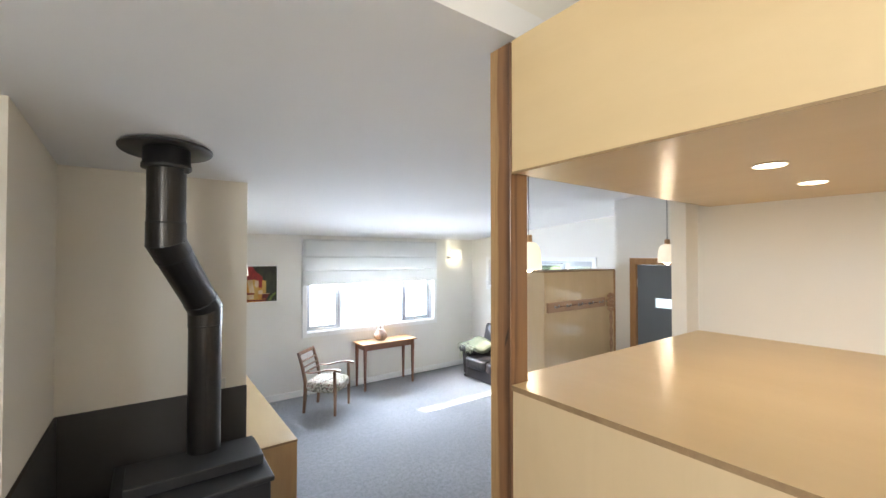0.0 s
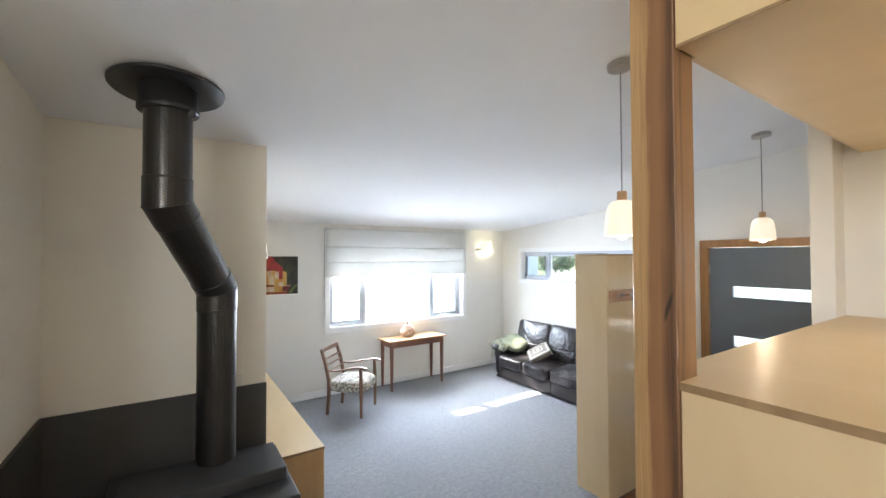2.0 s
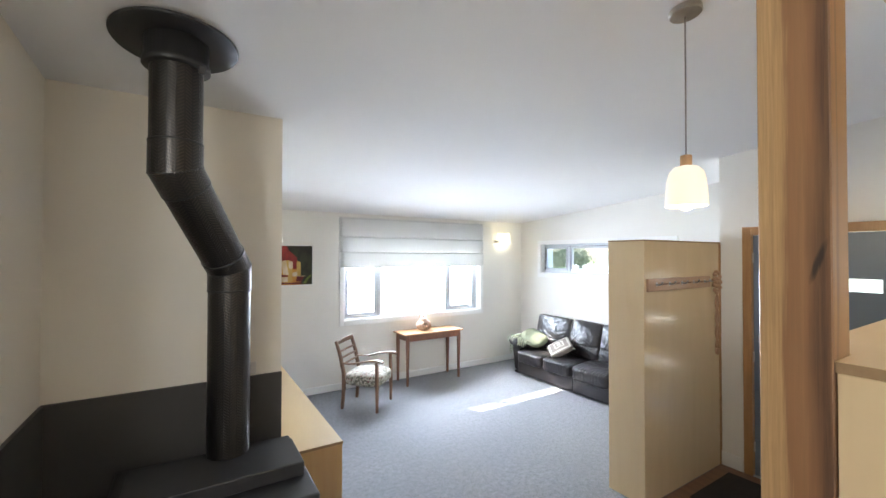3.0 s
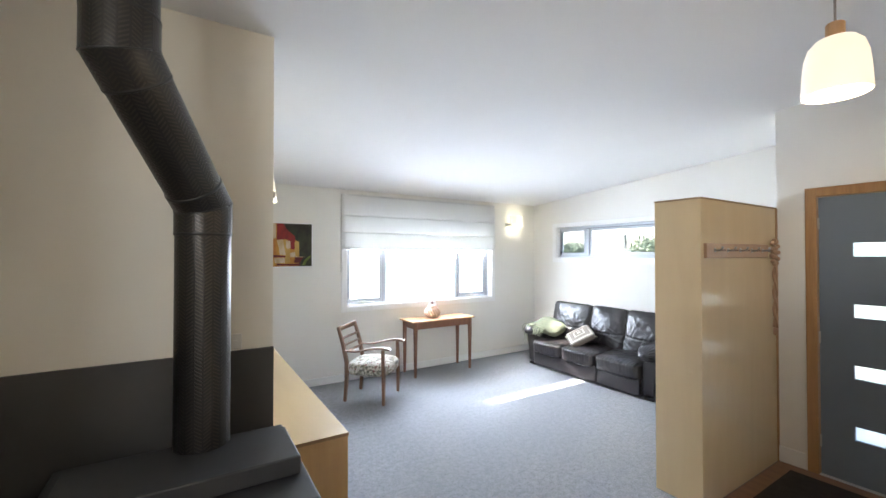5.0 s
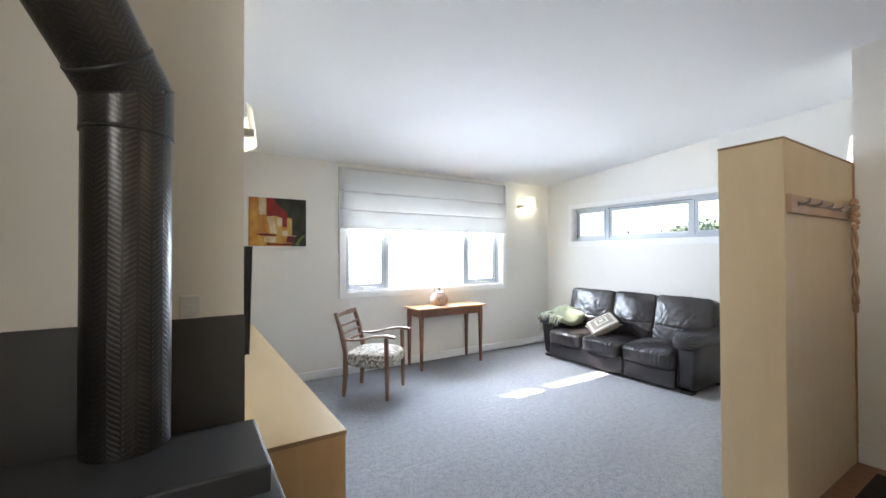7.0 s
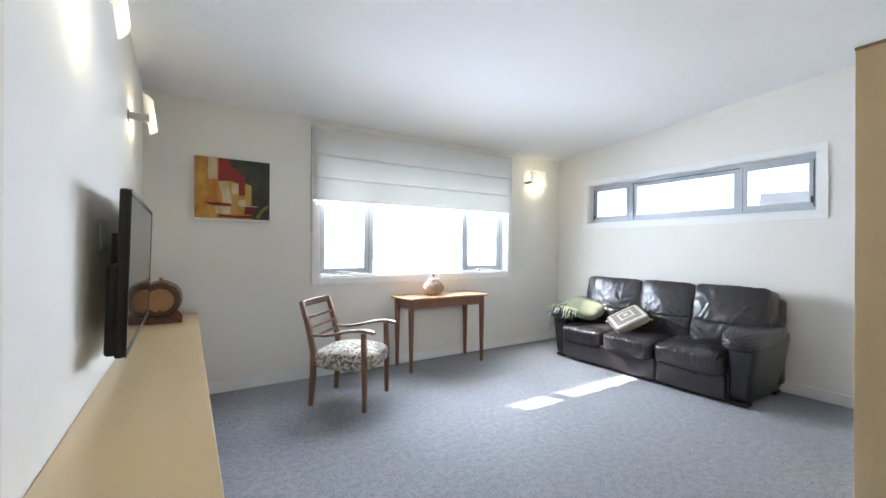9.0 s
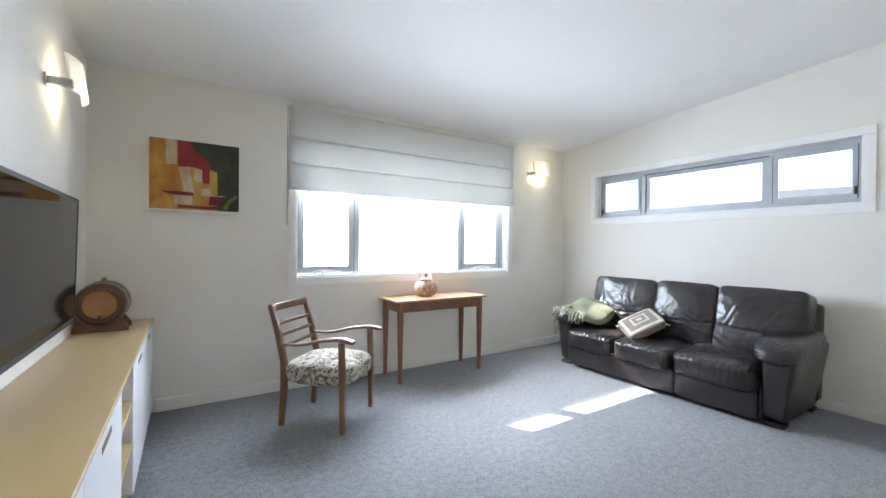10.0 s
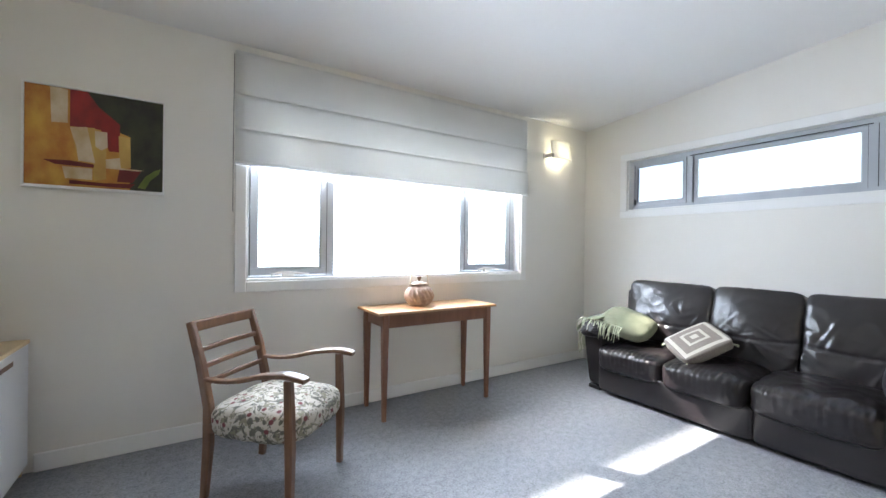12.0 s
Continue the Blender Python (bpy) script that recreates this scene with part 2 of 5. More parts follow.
def carpet_material():
    m, n, l, p = material("grey_carpet")
    tuft = noise_at(n, l, 95, 2, rough=0.7)
    clump = noise_at(n, l, 26, 3, rough=0.6)
    wide = noise_at(n, l, 1.1, 3)
    c = mixed(n, l, ramp(n, l, tuft, 0.32, 0.68), (0.118, 0.122, 0.134), (0.305, 0.313, 0.338))
    c = mixed(n, l, ramp(n, l, clump, 0.40, 0.85), c, (0.332, 0.340, 0.366))
    w = n.new("ShaderNodeMath")
    w.operation = "MULTIPLY"
    w.inputs[1].default_value = 0.35
    l.new(ramp(n, l, wide, 0.35, 0.65), w.inputs[0])
    c = mixed(n, l, w.outputs[0], c, (0.182, 0.189, 0.206))
    l.new(c, p.inputs["Base Color"])
    p.inputs["Roughness"].default_value = 0.95
    p.inputs["Specular IOR Level"].default_value = 0.15
    p.inputs["Sheen Weight"].default_value = 0.15
    bumped(n, l, p, tuft, 0.9, 0.006)
    return m


def leather_material():
    m, n, l, p = material("dark_brown_leather")
    wide = noise_at(n, l, 3.5, 3, warp=0.6)
    crease = noise_at(n, l, 11, 2, (1.0, 0.8, 1.3), rough=0.5, warp=1.4)
    small = noise_at(n, l, 38, 2, (1.0, 1.0, 1.0), rough=0.5)
    grain = noise_at(n, l, 330, 2)
    l.new(mixed(n, l, ramp(n, l, wide, 0.3, 0.7), (0.0135, 0.0108, 0.0118), (0.0205, 0.0165, 0.0175)), p.inputs["Base Color"])
    r = n.new("ShaderNodeMapRange")
    r.inputs[3].default_value, r.inputs[4].default_value = 0.27, 0.36
    l.new(small, r.inputs[0])
    l.new(r.outputs[0], p.inputs["Roughness"])
    p.inputs["Specular IOR Level"].default_value = 0.5
    p.inputs["Coat Weight"].default_value = 0.42
    p.inputs["Coat Roughness"].default_value = 0.15
    height = crease
    for extra, share in ((small, 0.16), (grain, 0.015)):
        add = n.new("ShaderNodeMath")
        add.operation = "MULTIPLY_ADD"
        add.inputs[1].default_value = share
        l.new(extra, add.inputs[0])
        l.new(height, add.inputs[2])
        height = add.outputs[0]
    bumped(n, l, p, height, 0.03, 0.008)
    return m


def floral_material():
    m, n, l, p = material("floral_fabric")
    co = n.new("ShaderNodeTexCoord")
    v = n.new("ShaderNodeTexVoronoi")
    v.inputs["Scale"].default_value = 18
    l.new(co.outputs["Object"], v.inputs["Vector"])
    stem = noise_at(n, l, 17, 3, warp=2.2)
    leafy = noise_at(n, l, 28, 2, warp=1.5)
    c = mixed(n, l, ramp(n, l, stem, 0.50, 0.57), (0.52, 0.48, 0.41), (0.13, 0.125, 0.105))
    c = mixed(n, l, ramp(n, l, leafy, 0.57, 0.63), c, (0.24, 0.225, 0.16))
    c = mixed(n, l, ramp(n, l, v.outputs["Distance"], 0.24, 0.17), c, (0.17, 0.05, 0.055))
    l.new(c, p.inputs["Base Color"])
    p.inputs["Roughness"].default_value = 0.9
    bumped(n, l, p, noise_at(n, l, 400, 1), 0.3, 0.001)
    return m


def square_rings_material():
    """Cream and taupe squares inside one another, round the cushion's middle."""
    m, n, l, p = material("cushion_squares")
    co = n.new("ShaderNodeTexCoord")
    sep = n.new("ShaderNodeSeparateXYZ")
    l.new(co.outputs["Object"], sep.inputs[0])

    def op(kind, a, b=None):
        k = n.new("ShaderNodeMath")
        k.operation = kind
        for i, s in enumerate((a, b)):
            if s is None:
                continue
            if isinstance(s, (int, float)):
                k.inputs[i].default_value = s
            else:
                l.new(s, k.inputs[i])
        return k.outputs[0]
    d = op("MAXIMUM", op("ABSOLUTE", sep.outputs[0]), op("ABSOLUTE", sep.outputs[1]))
    cream, taupe = (0.56, 0.52, 0.45), (0.19, 0.16, 0.14)
    band = op("ADD", op("LESS_THAN", op("ABSOLUTE", op("SUBTRACT", d, 0.064)), 0.010), op("LESS_THAN", op("ABSOLUTE", op("SUBTRACT", d, 0.140)), 0.013))
    band = op("ADD", band, op("LESS_THAN", d, 0.024))
    c = mixed(n, l, band, taupe, cream)
    l.new(mixed(n, l, ramp(n, l, noise_at(n, l, 180, 2), 0.3, 1.2), c, (0.36, 0.33, 0.28)), p.inputs["Base Color"])
    p.inputs["Roughness"].default_value = 0.9
    bumped(n, l, p, noise_at(n, l, 260, 1), 0.4, 0.002)
    return m


def flue_material():
    """Perforated guard of the flue: a fine dark mesh over blackened steel."""
    m, n, l, p = material("perforated_flue")
    co = n.new("ShaderNodeTexCoord")
    sep = n.new("ShaderNodeSeparateXYZ")
    l.new(co.outputs["Object"], sep.inputs[0])

    def op(kind, a, b):
        k = n.new("ShaderNodeMath")
        k.operation = kind
        for i, s in enumerate((a, b)):
            if isinstance(s, (int, float)):
                k.inputs[i].default_value = s
            else:
                l.new(s, k.inputs[i])
        return k.outputs[0]
    turn = op("MULTIPLY", op("ARCTAN2", sep.outputs[1], sep.outputs[0]), 10 / math.pi)
    lane = op("PINGPONG", turn, 1.0)
    rise = op("MULTIPLY", sep.outputs[2], 470.0)
    slot = ramp(n, l, op("SINE", op("ADD", rise, op("MULTIPLY", lane, 9.0)), 0.0), 0.05, 0.45)
    inner = op("MULTIPLY", ramp(n, l, op("ABSOLUTE", op("SUBTRACT", lane, 0.5), 0.0), 0.44, 0.38), slot)
    wear = ramp(n, l, noise_at(n, l, 7, 3, (1, 1, 0.4)), 0.3, 0.75)
    metal = mixed(n, l, wear, (0.020, 0.019, 0.019), (0.038, 0.035, 0.033))
    l.new(mixed(n, l, inner, metal, (0.078, 0.071, 0.065)), p.inputs["Base Color"])
    p.inputs["Roughness"].default_value = 0.28
    l.new(ramp(n, l, inner, -0.5, 1.0), p.inputs["Metallic"])
    bumped(n, l, p, inner, 0.28, -0.003)
    return m


CARPET, LEATHER, FLORAL, RINGS, FLUE = carpet_material(), leather_material(), floral_material(), square_rings_material(), flue_material()


def paint_blot(name, a, b):
    return surface("paint_" + name, a, b, 0.5, 7, 120, 0.5, 0.002, stretch=(1.6, 1, 1.0))


# ---- mesh helpers ----
def part(name, bm, mat, parent=None, label="", at=None, smooth=False):
    me = bpy.data.meshes.new(name)
    bmesh.ops.recalc_face_normals(bm, faces=bm.faces)
    if smooth:
        for f in bm.faces:
            f.smooth = True
    bm.to_mesh(me)
    bm.free()
    me.materials.append(mat)
    ob = new(name, me)
    if parent:
        ob.parent = parent
    if at is not None:
        ob.matrix_basis = at if isinstance(at, Matrix) else Matrix.Translation(at)
    if label:
        ob["label"] = label
    return ob


def thing(name, at, label, category, group="", kind=""):
    ob = new(name)
    ob.empty_display_size = 0.1
    ob.matrix_basis = at if isinstance(at, Matrix) else Matrix.Translation(at)
    return tagged(ob, label, category, group, kind)


def structure(name, bm, mat, label, category, smooth=False):
    return tagged(part(name, bm, mat, smooth=smooth), label, category, kind="structure")


def add_box(bm, x0, x1, y0, y1, z0, z1):
    m = Matrix.Translation(((x0 + x1) / 2, (y0 + y1) / 2, (z0 + z1) / 2)) @ Matrix.Diagonal((x1 - x0, y1 - y0, z1 - z0, 1))
    return bmesh.ops.create_cube(bm, size=1, matrix=m)["verts"]


def box(x0, x1, y0, y1, z0, z1, bevel=0.0, seg=2):
    bm = bmesh.new()
    add_box(bm, x0, x1, y0, y1, z0, z1)
    if bevel:
        bmesh.ops.bevel(bm, geom=list(bm.edges), offset=bevel, segments=seg, profile=0.5, affect="EDGES")
    return bm


def boxes(*rows):
    bm = bmesh.new()
    for r in rows:
        add_box(bm, *r)
    return bm


def lathe(profile, segs=32, wave=None, capped=True):
    """Turns (radius, height) pairs about z. wave(angle, height) scales the radius."""
    bm = bmesh.new()
    rings = []
    for r, z in profile:
        ring = []
        for i in range(segs):
            a = 2 * math.pi * i / segs
            k = r * (wave(a, z) if wave else 1)
            ring.append(bm.verts.new((k * math.cos(a), k * math.sin(a), z)))
        rings.append(ring)
    for lo, hi in zip(rings, rings[1:]):
        for i in range(segs):
            j = (i + 1) % segs
            bm.faces.new((lo[i], lo[j], hi[j], hi[i]))
    for ring in (rings[0], rings[-1]) if capped else ():
        if (ring[0].co - ring[segs // 2].co).length > 1e-4:
            bm.faces.new(ring)
    bmesh.ops.remove_doubles(bm, verts=bm.verts, dist=1e-6)
    return bm


def tube(points, radii, segs=12, square=None):
    """Sweeps a ring (or a rectangle, square=(half width, half height)) along points."""
    bm = bmesh.new()
    pts = [Vector(p) for p in points]
    if not hasattr(radii, "__len__"):
        radii = [radii] * len(pts)
    rings, side = [], None
    for i, p in enumerate(pts):
        way = (pts[min(i + 1, len(pts) - 1)] - pts[max(i - 1, 0)]).normalized()
        if side is None:
            side = way.cross(Vector((0, 0, 1)) if abs(way.z) < 0.95 else Vector((0, 1, 0))).normalized()
        side = (side - way * side.dot(way)).normalized()
        up = side.cross(way)
        if square:
            offs = [side * (sx * square[0] * radii[i]) + up * (sy * square[1] * radii[i]) for sx, sy in ((-1, -0.7), (-0.7, -1), (0.7, -1), (1, -0.7), (1, 0.7), (0.7, 1), (-0.7, 1), (-1, 0.7))]
        else:
            offs = [(side * math.cos(2 * math.pi * k / segs) + up * math.sin(2 * math.pi * k / segs)) * radii[i] for k in range(segs)]
        rings.append([bm.verts.new(p + o) for o in offs])
    for a, b in zip(rings, rings[1:]):
        for k in range(len(a)):
            j = (k + 1) % len(a)
            bm.faces.new((a[k], a[j], b[j], b[k]))
    bm.faces.new(rings[0])
    bm.faces.new(rings[-1])
    return bm


def padded(sx, sy, sz, n=5.0, cuts=14, wrinkle=0.0, freq=6.0, seed=0, puff=0.0):
    """A soft rounded block of that size round the origin, with creases."""
    bm = bmesh.new()
    bmesh.ops.create_cube(bm, size=2)
    bmesh.ops.subdivide_edges(bm, edges=list(bm.edges), cuts=cuts, use_grid_fill=True)
    for v in bm.verts:
        p = v.co
        s = (abs(p.x) ** n + abs(p.y) ** n + abs(p.z) ** n) ** (-1 / n)
        q = p * s
        if puff:
            q.z *= 1 + puff * (1 - min(1, q.x * q.x)) * (1 - min(1, q.y * q.y))
        w = Vector((q.x * sx / 2, q.y * sy / 2, q.z * sz / 2))
        if wrinkle:
            d = noise.noise(Vector((w.x * freq + seed * 7.3, w.y * freq, w.z * freq * 1.3)))
            d += 0.6 * (1 - abs(noise.noise(Vector((w.x * freq * 2.2, w.y * freq * 2.2 + seed * 3.1, w.z * freq * 2.2)))) * 2)
            w += q.normalized() * wrinkle * d
        v.co = w
    return bm


def creased(bm, axis, count, depth, width, seed, low=-1.0, high=1.0):
    """Presses soft diagonal folds into the faces that look along -axis (0: x, 2: z towards +z)."""
    rng = random.Random(seed)
    lo = [min(v.co[k] for v in bm.verts) for k in range(3)]
    hi = [max(v.co[k] for v in bm.verts) for k in range(3)]
    a, b = (1, 2) if axis == 0 else (0, 1)
    folds = []
    for _ in range(count):
        ca = lo[a] + (hi[a] - lo[a]) * (0.12 + 0.76 * rng.random())
        cb = lo[b] + (hi[b] - lo[b]) * (0.5 + 0.5 * (low + (high - low) * rng.random()))
        ang = rng.choice((-1, 1)) * (0.25 + 0.9 * rng.random())
        folds.append((ca, cb, math.cos(ang), math.sin(ang), 0.035 + 0.10 * rng.random(), depth * (0.5 + rng.random()), width * (0.7 + 0.7 * rng.random())))
    for v in bm.verts:
        face = (hi[0] - v.co.x) / (hi[0] - lo[0]) if axis == 0 else (v.co.z - lo[2]) / (hi[2] - lo[2])
        if face < 0.55:
            continue
        push = 0.0
        for ca, cb, c, d, span, deep, wide in folds:
            along = (v.co[a] - ca) * c + (v.co[b] - cb) * d
            off = -(v.co[a] - ca) * d + (v.co[b] - cb) * c
            push += deep * math.exp(-(off / wide) ** 2 - (along / span) ** 4) - 0.6 * deep * math.exp(-((off - 1.6 * wide) / wide) ** 2 - (along / span) ** 4)
        if axis == 0:
            v.co.x -= push
        else:
            v.co.z += push
    return bm


def sheet(grid, thick=0.004):
    """A sheet through rows of points, given some thickness."""
    bm = bmesh.new()
    rows = [[bm.verts.new(p) for p in row] for row in grid]
    for a, b in zip(rows, rows[1:]):
        for i in range(len(a) - 1):
            bm.faces.new((a[i], a[i + 1], b[i + 1], b[i]))
    bmesh.ops.recalc_face_normals(bm, faces=bm.faces)
    bmesh.ops.solidify(bm, geom=list(bm.faces), thickness=thick)
    return bm


# ---- the setting ----
def ceil_z(y):
    return 2.434 + 0.0800 * (6.6 - y)


def sloped_slab(x0, x1, y0, y1, thick):
    bm = bmesh.new()
    rows = [[bm.verts.new((x, y, ceil_z(y) + dz)) for x, y in ((x0, y0), (x1, y0), (x1, y1), (x0, y1))] for dz in (0, thick)]
    bm.faces.new(rows[0])
    bm.faces.new(rows[1])
    for i in range(4):
        j = (i + 1) % 4
        bm.faces.new((rows[0][i], rows[0][j], rows[1][j], rows[1][i]))
    return bm


TOP = 2.95
structure("floor", box(0.66, 5.30, 2.88, 6.60, -0.10, 0.0), CARPET, "mottled blue-grey loop pile carpet", "floor")
structure("floor_hearth_side", boxes((-0.39, 3.04, 1.68, 2.88, -0.10, 0.0), (-0.39, 0.66, 2.88, 3.69, -0.10, 0.0)), CARPET, "mottled blue-grey loop pile carpet at the stair foot", "floor")
structure("floor_entry", box(3.04, 4.217, 0.6, 2.88, -0.10, -0.004), ENTRYWOOD, "dark red-brown timber floor of the entry", "floor")

# window wall: opening x 1.995..4.355, z 0.935..2.2
structure("wall_north", boxes((0.55, 1.995, 6.60, 6.74, -0.1, TOP), (4.355, 5.44, 6.60, 6.74, -0.1, TOP),
                              (1.995, 4.355, 6.60, 6.74, -0.1, 0.935), (1.995, 4.355, 6.60, 6.74, 2.2, TOP)), WALL, "smooth cream painted window wall", "wall")
# high window wall: opening y 3.875..6.10, z 1.545..2.03
structure("wall_east", boxes((5.30, 5.44, 2.74, 3.875, -0.1, TOP), (5.30, 5.44, 6.10, 6.60, -0.1, TOP),
                             (5.30, 5.44, 3.875, 6.10, -0.1, 1.545), (5.30, 5.44, 3.875, 6.10, 2.035, TOP)), WALL, "smooth cream painted wall behind the sofa", "wall")
structure("wall_west", box(0.51, 0.65, 3.83, 6.60, -0.1, TOP), WALL, "smooth off-white wall behind the television", "wall")
structure("wall_hearth", box(-0.53, 0.65, 3.69, 3.83, -0.1, TOP), BEIGEWALL, "smooth beige wall behind the wood heater", "wall")
structure("wall_alcove", box(-0.53, -0.39, 2.667, 3.69, -0.1, TOP), BEIGEWALL, "smooth beige side wall of the heater alcove", "wall")
structure("wall_landing", box(-1.7, -0.53, 2.667, 2.807, -0.1, 3.3), BEIGEWALL, "plain cream wall of the upper landing", "wall")
structure("wall_entry", boxes((4.217, 4.357, 2.705, 2.88, -0.1, TOP), (4.217, 4.357, 0.5, 1.655, -0.1, TOP), (4.217, 4.357, 1.655, 2.705, 2.098, TOP)), WALL, "smooth grey-white wall round the front door", "wall")
structure("wall_entry_return", box(4.357, 5.30, 2.74, 2.88, -0.1, TOP), WALL, "smooth cream return wall beside the front door", "wall")
structure("wall_entry_south", box(2.79, 4.217, 0.46, 0.6, -0.1, 3.1), WALL, "plain white wall of the entry", "wall")
structure("wall_kitchen_east", box(2.65, 2.79, -2.2, 1.42, 0.0, 3.4), WALL, "pale cream splashback wall behind the bench", "wall")
structure("wall_kitchen_stub", box(2.50, 2.79, 1.42, 1.50, 1.0, ceil_z(1.42) - 0.002), WALL, "pale cream nib wall at the bench end", "wall")
structure("wall_kitchen_south", box(-1.7, 2.79, -2.34, -2.2, 0, 3.4), WALL, "plain white kitchen wall", "wall")
# the opening is added out of view, to let the kitchen fill lamp in
structure("wall_kitchen_west", boxes((-1.84, -1.7, -2.34, -1.6, 0, 3.4), (-1.84, -1.7, 0.1, 2.807, 0, 3.4), (-1.84, -1.7, -1.6, 0.1, 0, 2.18), (-1.84, -1.7, -1.6, 0.1, 3.05, 3.4)), WALL, "plain white kitchen wall with an added opening for the fill light", "wall")
structure("wall_bulkhead", box(-1.7, 2.65, 1.337, 1.42, ceil_z(1.337) + 0.11, 3.3), WALL, "plain white bulkhead above the step in the ceiling", "wall")
structure("ceiling", sloped_slab(-0.53, 5.44, 1.337, 6.74, 0.11), CEIL, "smooth white raking ceiling", "ceiling")
structure("ceiling_entry", sloped_slab(2.79, 4.357, 0.46, 1.337, 0.11), CEIL, "smooth white raking ceiling of the entry", "ceiling")
structure("ceiling_landing", sloped_slab(-1.7, -0.53, 1.337, 2.807, 0.11), CEIL, "smooth white raking ceiling", "ceiling")
structure("ceiling_kitchen", box(-1.84, 2.79, -2.34, 1.42, 3.3, 3.4), CEIL, "smooth white kitchen ceiling", "ceiling")

# upper level and the flight down to the living room
steps = [(-1.7, 1.05, -2.2, 0.60, 0.0, 0.86), (-1.7, -0.39, 0.60, 2.667, 0.0, 0.86)]
for k, z in enumerate((0.688, 0.516, 0.344, 0.172)):
    steps.append((-0.39, 1.05, 0.60 + 0.27 * k, 0.87 + 0.27 * k, 0.0, z))
structure("stairs", boxes(*steps), CARPET, "carpeted steps down from the upper level", "stairs")

# skirting boards
structure("baseboard_north", box(1.03, 5.279, 6.579, 6.598, 0.001, 0.095, 0.006, 2), TRIM, "white painted skirting board", "baseboard")
structure("baseboard_east", box(5.279, 5.298, 2.90, 6.598, 0.001, 0.095, 0.006, 2), TRIM, "white painted skirting board", "baseboard")
structure("baseboard_entry", box(4.203, 4.215, 2.715, 2.875, 0.0, 0.12, 0.003, 1), TRIM, "white painted skirting board by the door", "baseboard")
structure("hearth_panel", boxes((-0.385, 0.652, 3.672, 3.688, 0.0, 1.163), (-0.388, -0.372, 2.30, 3.671, 0.0, 1.163)), HEARTH, "charcoal fireproof board behind the heater", "wall panel")


# ---- windows ----
def window_main():
    w = thing("window_1", (3.175, 6.60, 0.935), "wide three-light aluminium window with white architrave", "window", kind="structure")
    # architrave
    for n_, b in (("architrave", (-1.245, -1.18, -0.018, -0.001, -0.067, 1.30)), ("architrave", (1.18, 1.245, -0.018, -0.001, -0.067, 1.30)), ("architrave", (-1.179, 1.179, -0.018, -0.001, -0.067, -0.001))):
        part(n_, box(*b, 0.002, 1), TRIM, w, "white painted architrave")
    part("sill", box(-1.178, 1.178, -0.004, 0.075, 0.001, 0.016, 0.002, 1), TRIM, w, "white painted sill")
    for s in (-1, 1):
        part("reveal", box(s * 1.172 - 0.006, s * 1.172 + 0.006, -0.002, 0.075, 0.017, 1.26), TRIM, w)
    fr = part("window_frame", boxes((-1.178, 1.178, 0.076, 0.136, 0.002, 0.027), (-1.178, 1.178, 0.076, 0.136, 1.22, 1.262), (-1.178, -1.152, 0.076, 0.136, 0.0275, 1.219), (1.112, 1.178, 0.076, 0.136, 0.0275, 1.219),
                                    (-0.643, -0.589, 0.076, 0.136, 0.0275, 1.219), (0.534, 0.578, 0.076, 0.136, 0.0275, 1.219)), ALU, w, "grey powder-coated aluminium frame")
    for x0, x1 in ((-1.151, -0.644), (0.579, 1.111)):
        sash = part("sash", boxes((x0, x1, 0.068, 0.100, 0.030, 0.076), (x0, x1, 0.068, 0.100, 1.18, 1.218), (x0, x0 + 0.042, 0.068, 0.100, 0.077, 1.179), (x1 - 0.042, x1, 0.068, 0.100, 0.077, 1.179)), ALU, w, "grey aluminium awning sash")
        part("glazing_bead", boxes((x0 + 0.0425, x1 - 0.0425, 0.074, 0.094, 0.0765, 0.090), (x0 + 0.0425, x0 + 0.054, 0.074, 0.094, 0.0905, 1.1785), (x1 - 0.054, x1 - 0.0425, 0.074, 0.094, 0.0905, 1.1785)), ALUPALE, w, "paler glazing bead")
        part("gasket", boxes((x0 - 0.0009, x0 + 0.003, 0.0665, 0.0678, 0.03, 1.218), (x1 - 0.003, x1 + 0.0009, 0.0665, 0.0678, 0.03, 1.218)), TVBLACK, w, "black rubber gasket")
        g = part("pane", box(x0 + 0.043, x1 - 0.043, 0.082, 0.086, 0.078, 1.178), PANE, w)
        g.visible_shadow = False
        mid = (x0 + x1) / 2
        arm = [(mid - 0.12, 0.060, 0.034), (mid - 0.05, 0.058, 0.052), (mid + 0.02, 0.058, 0.046), (mid + 0.13, 0.062, 0.036)]
        part("winder", tube(arm, [0.007, 0.010, 0.009, 0.006], 8), PLASTIC, w, "white chain winder handle", smooth=True)
        part("winder_box", box(mid - 0.05, mid + 0.03, 0.050, 0.075, 0.020, 0.046, 0.006), PLASTIC, w, "white winder housing")
    g = part("pane", box(-0.588, 0.533, 0.100, 0.104, 0.028, 1.219), PANE, w)
    g.visible_shadow = False


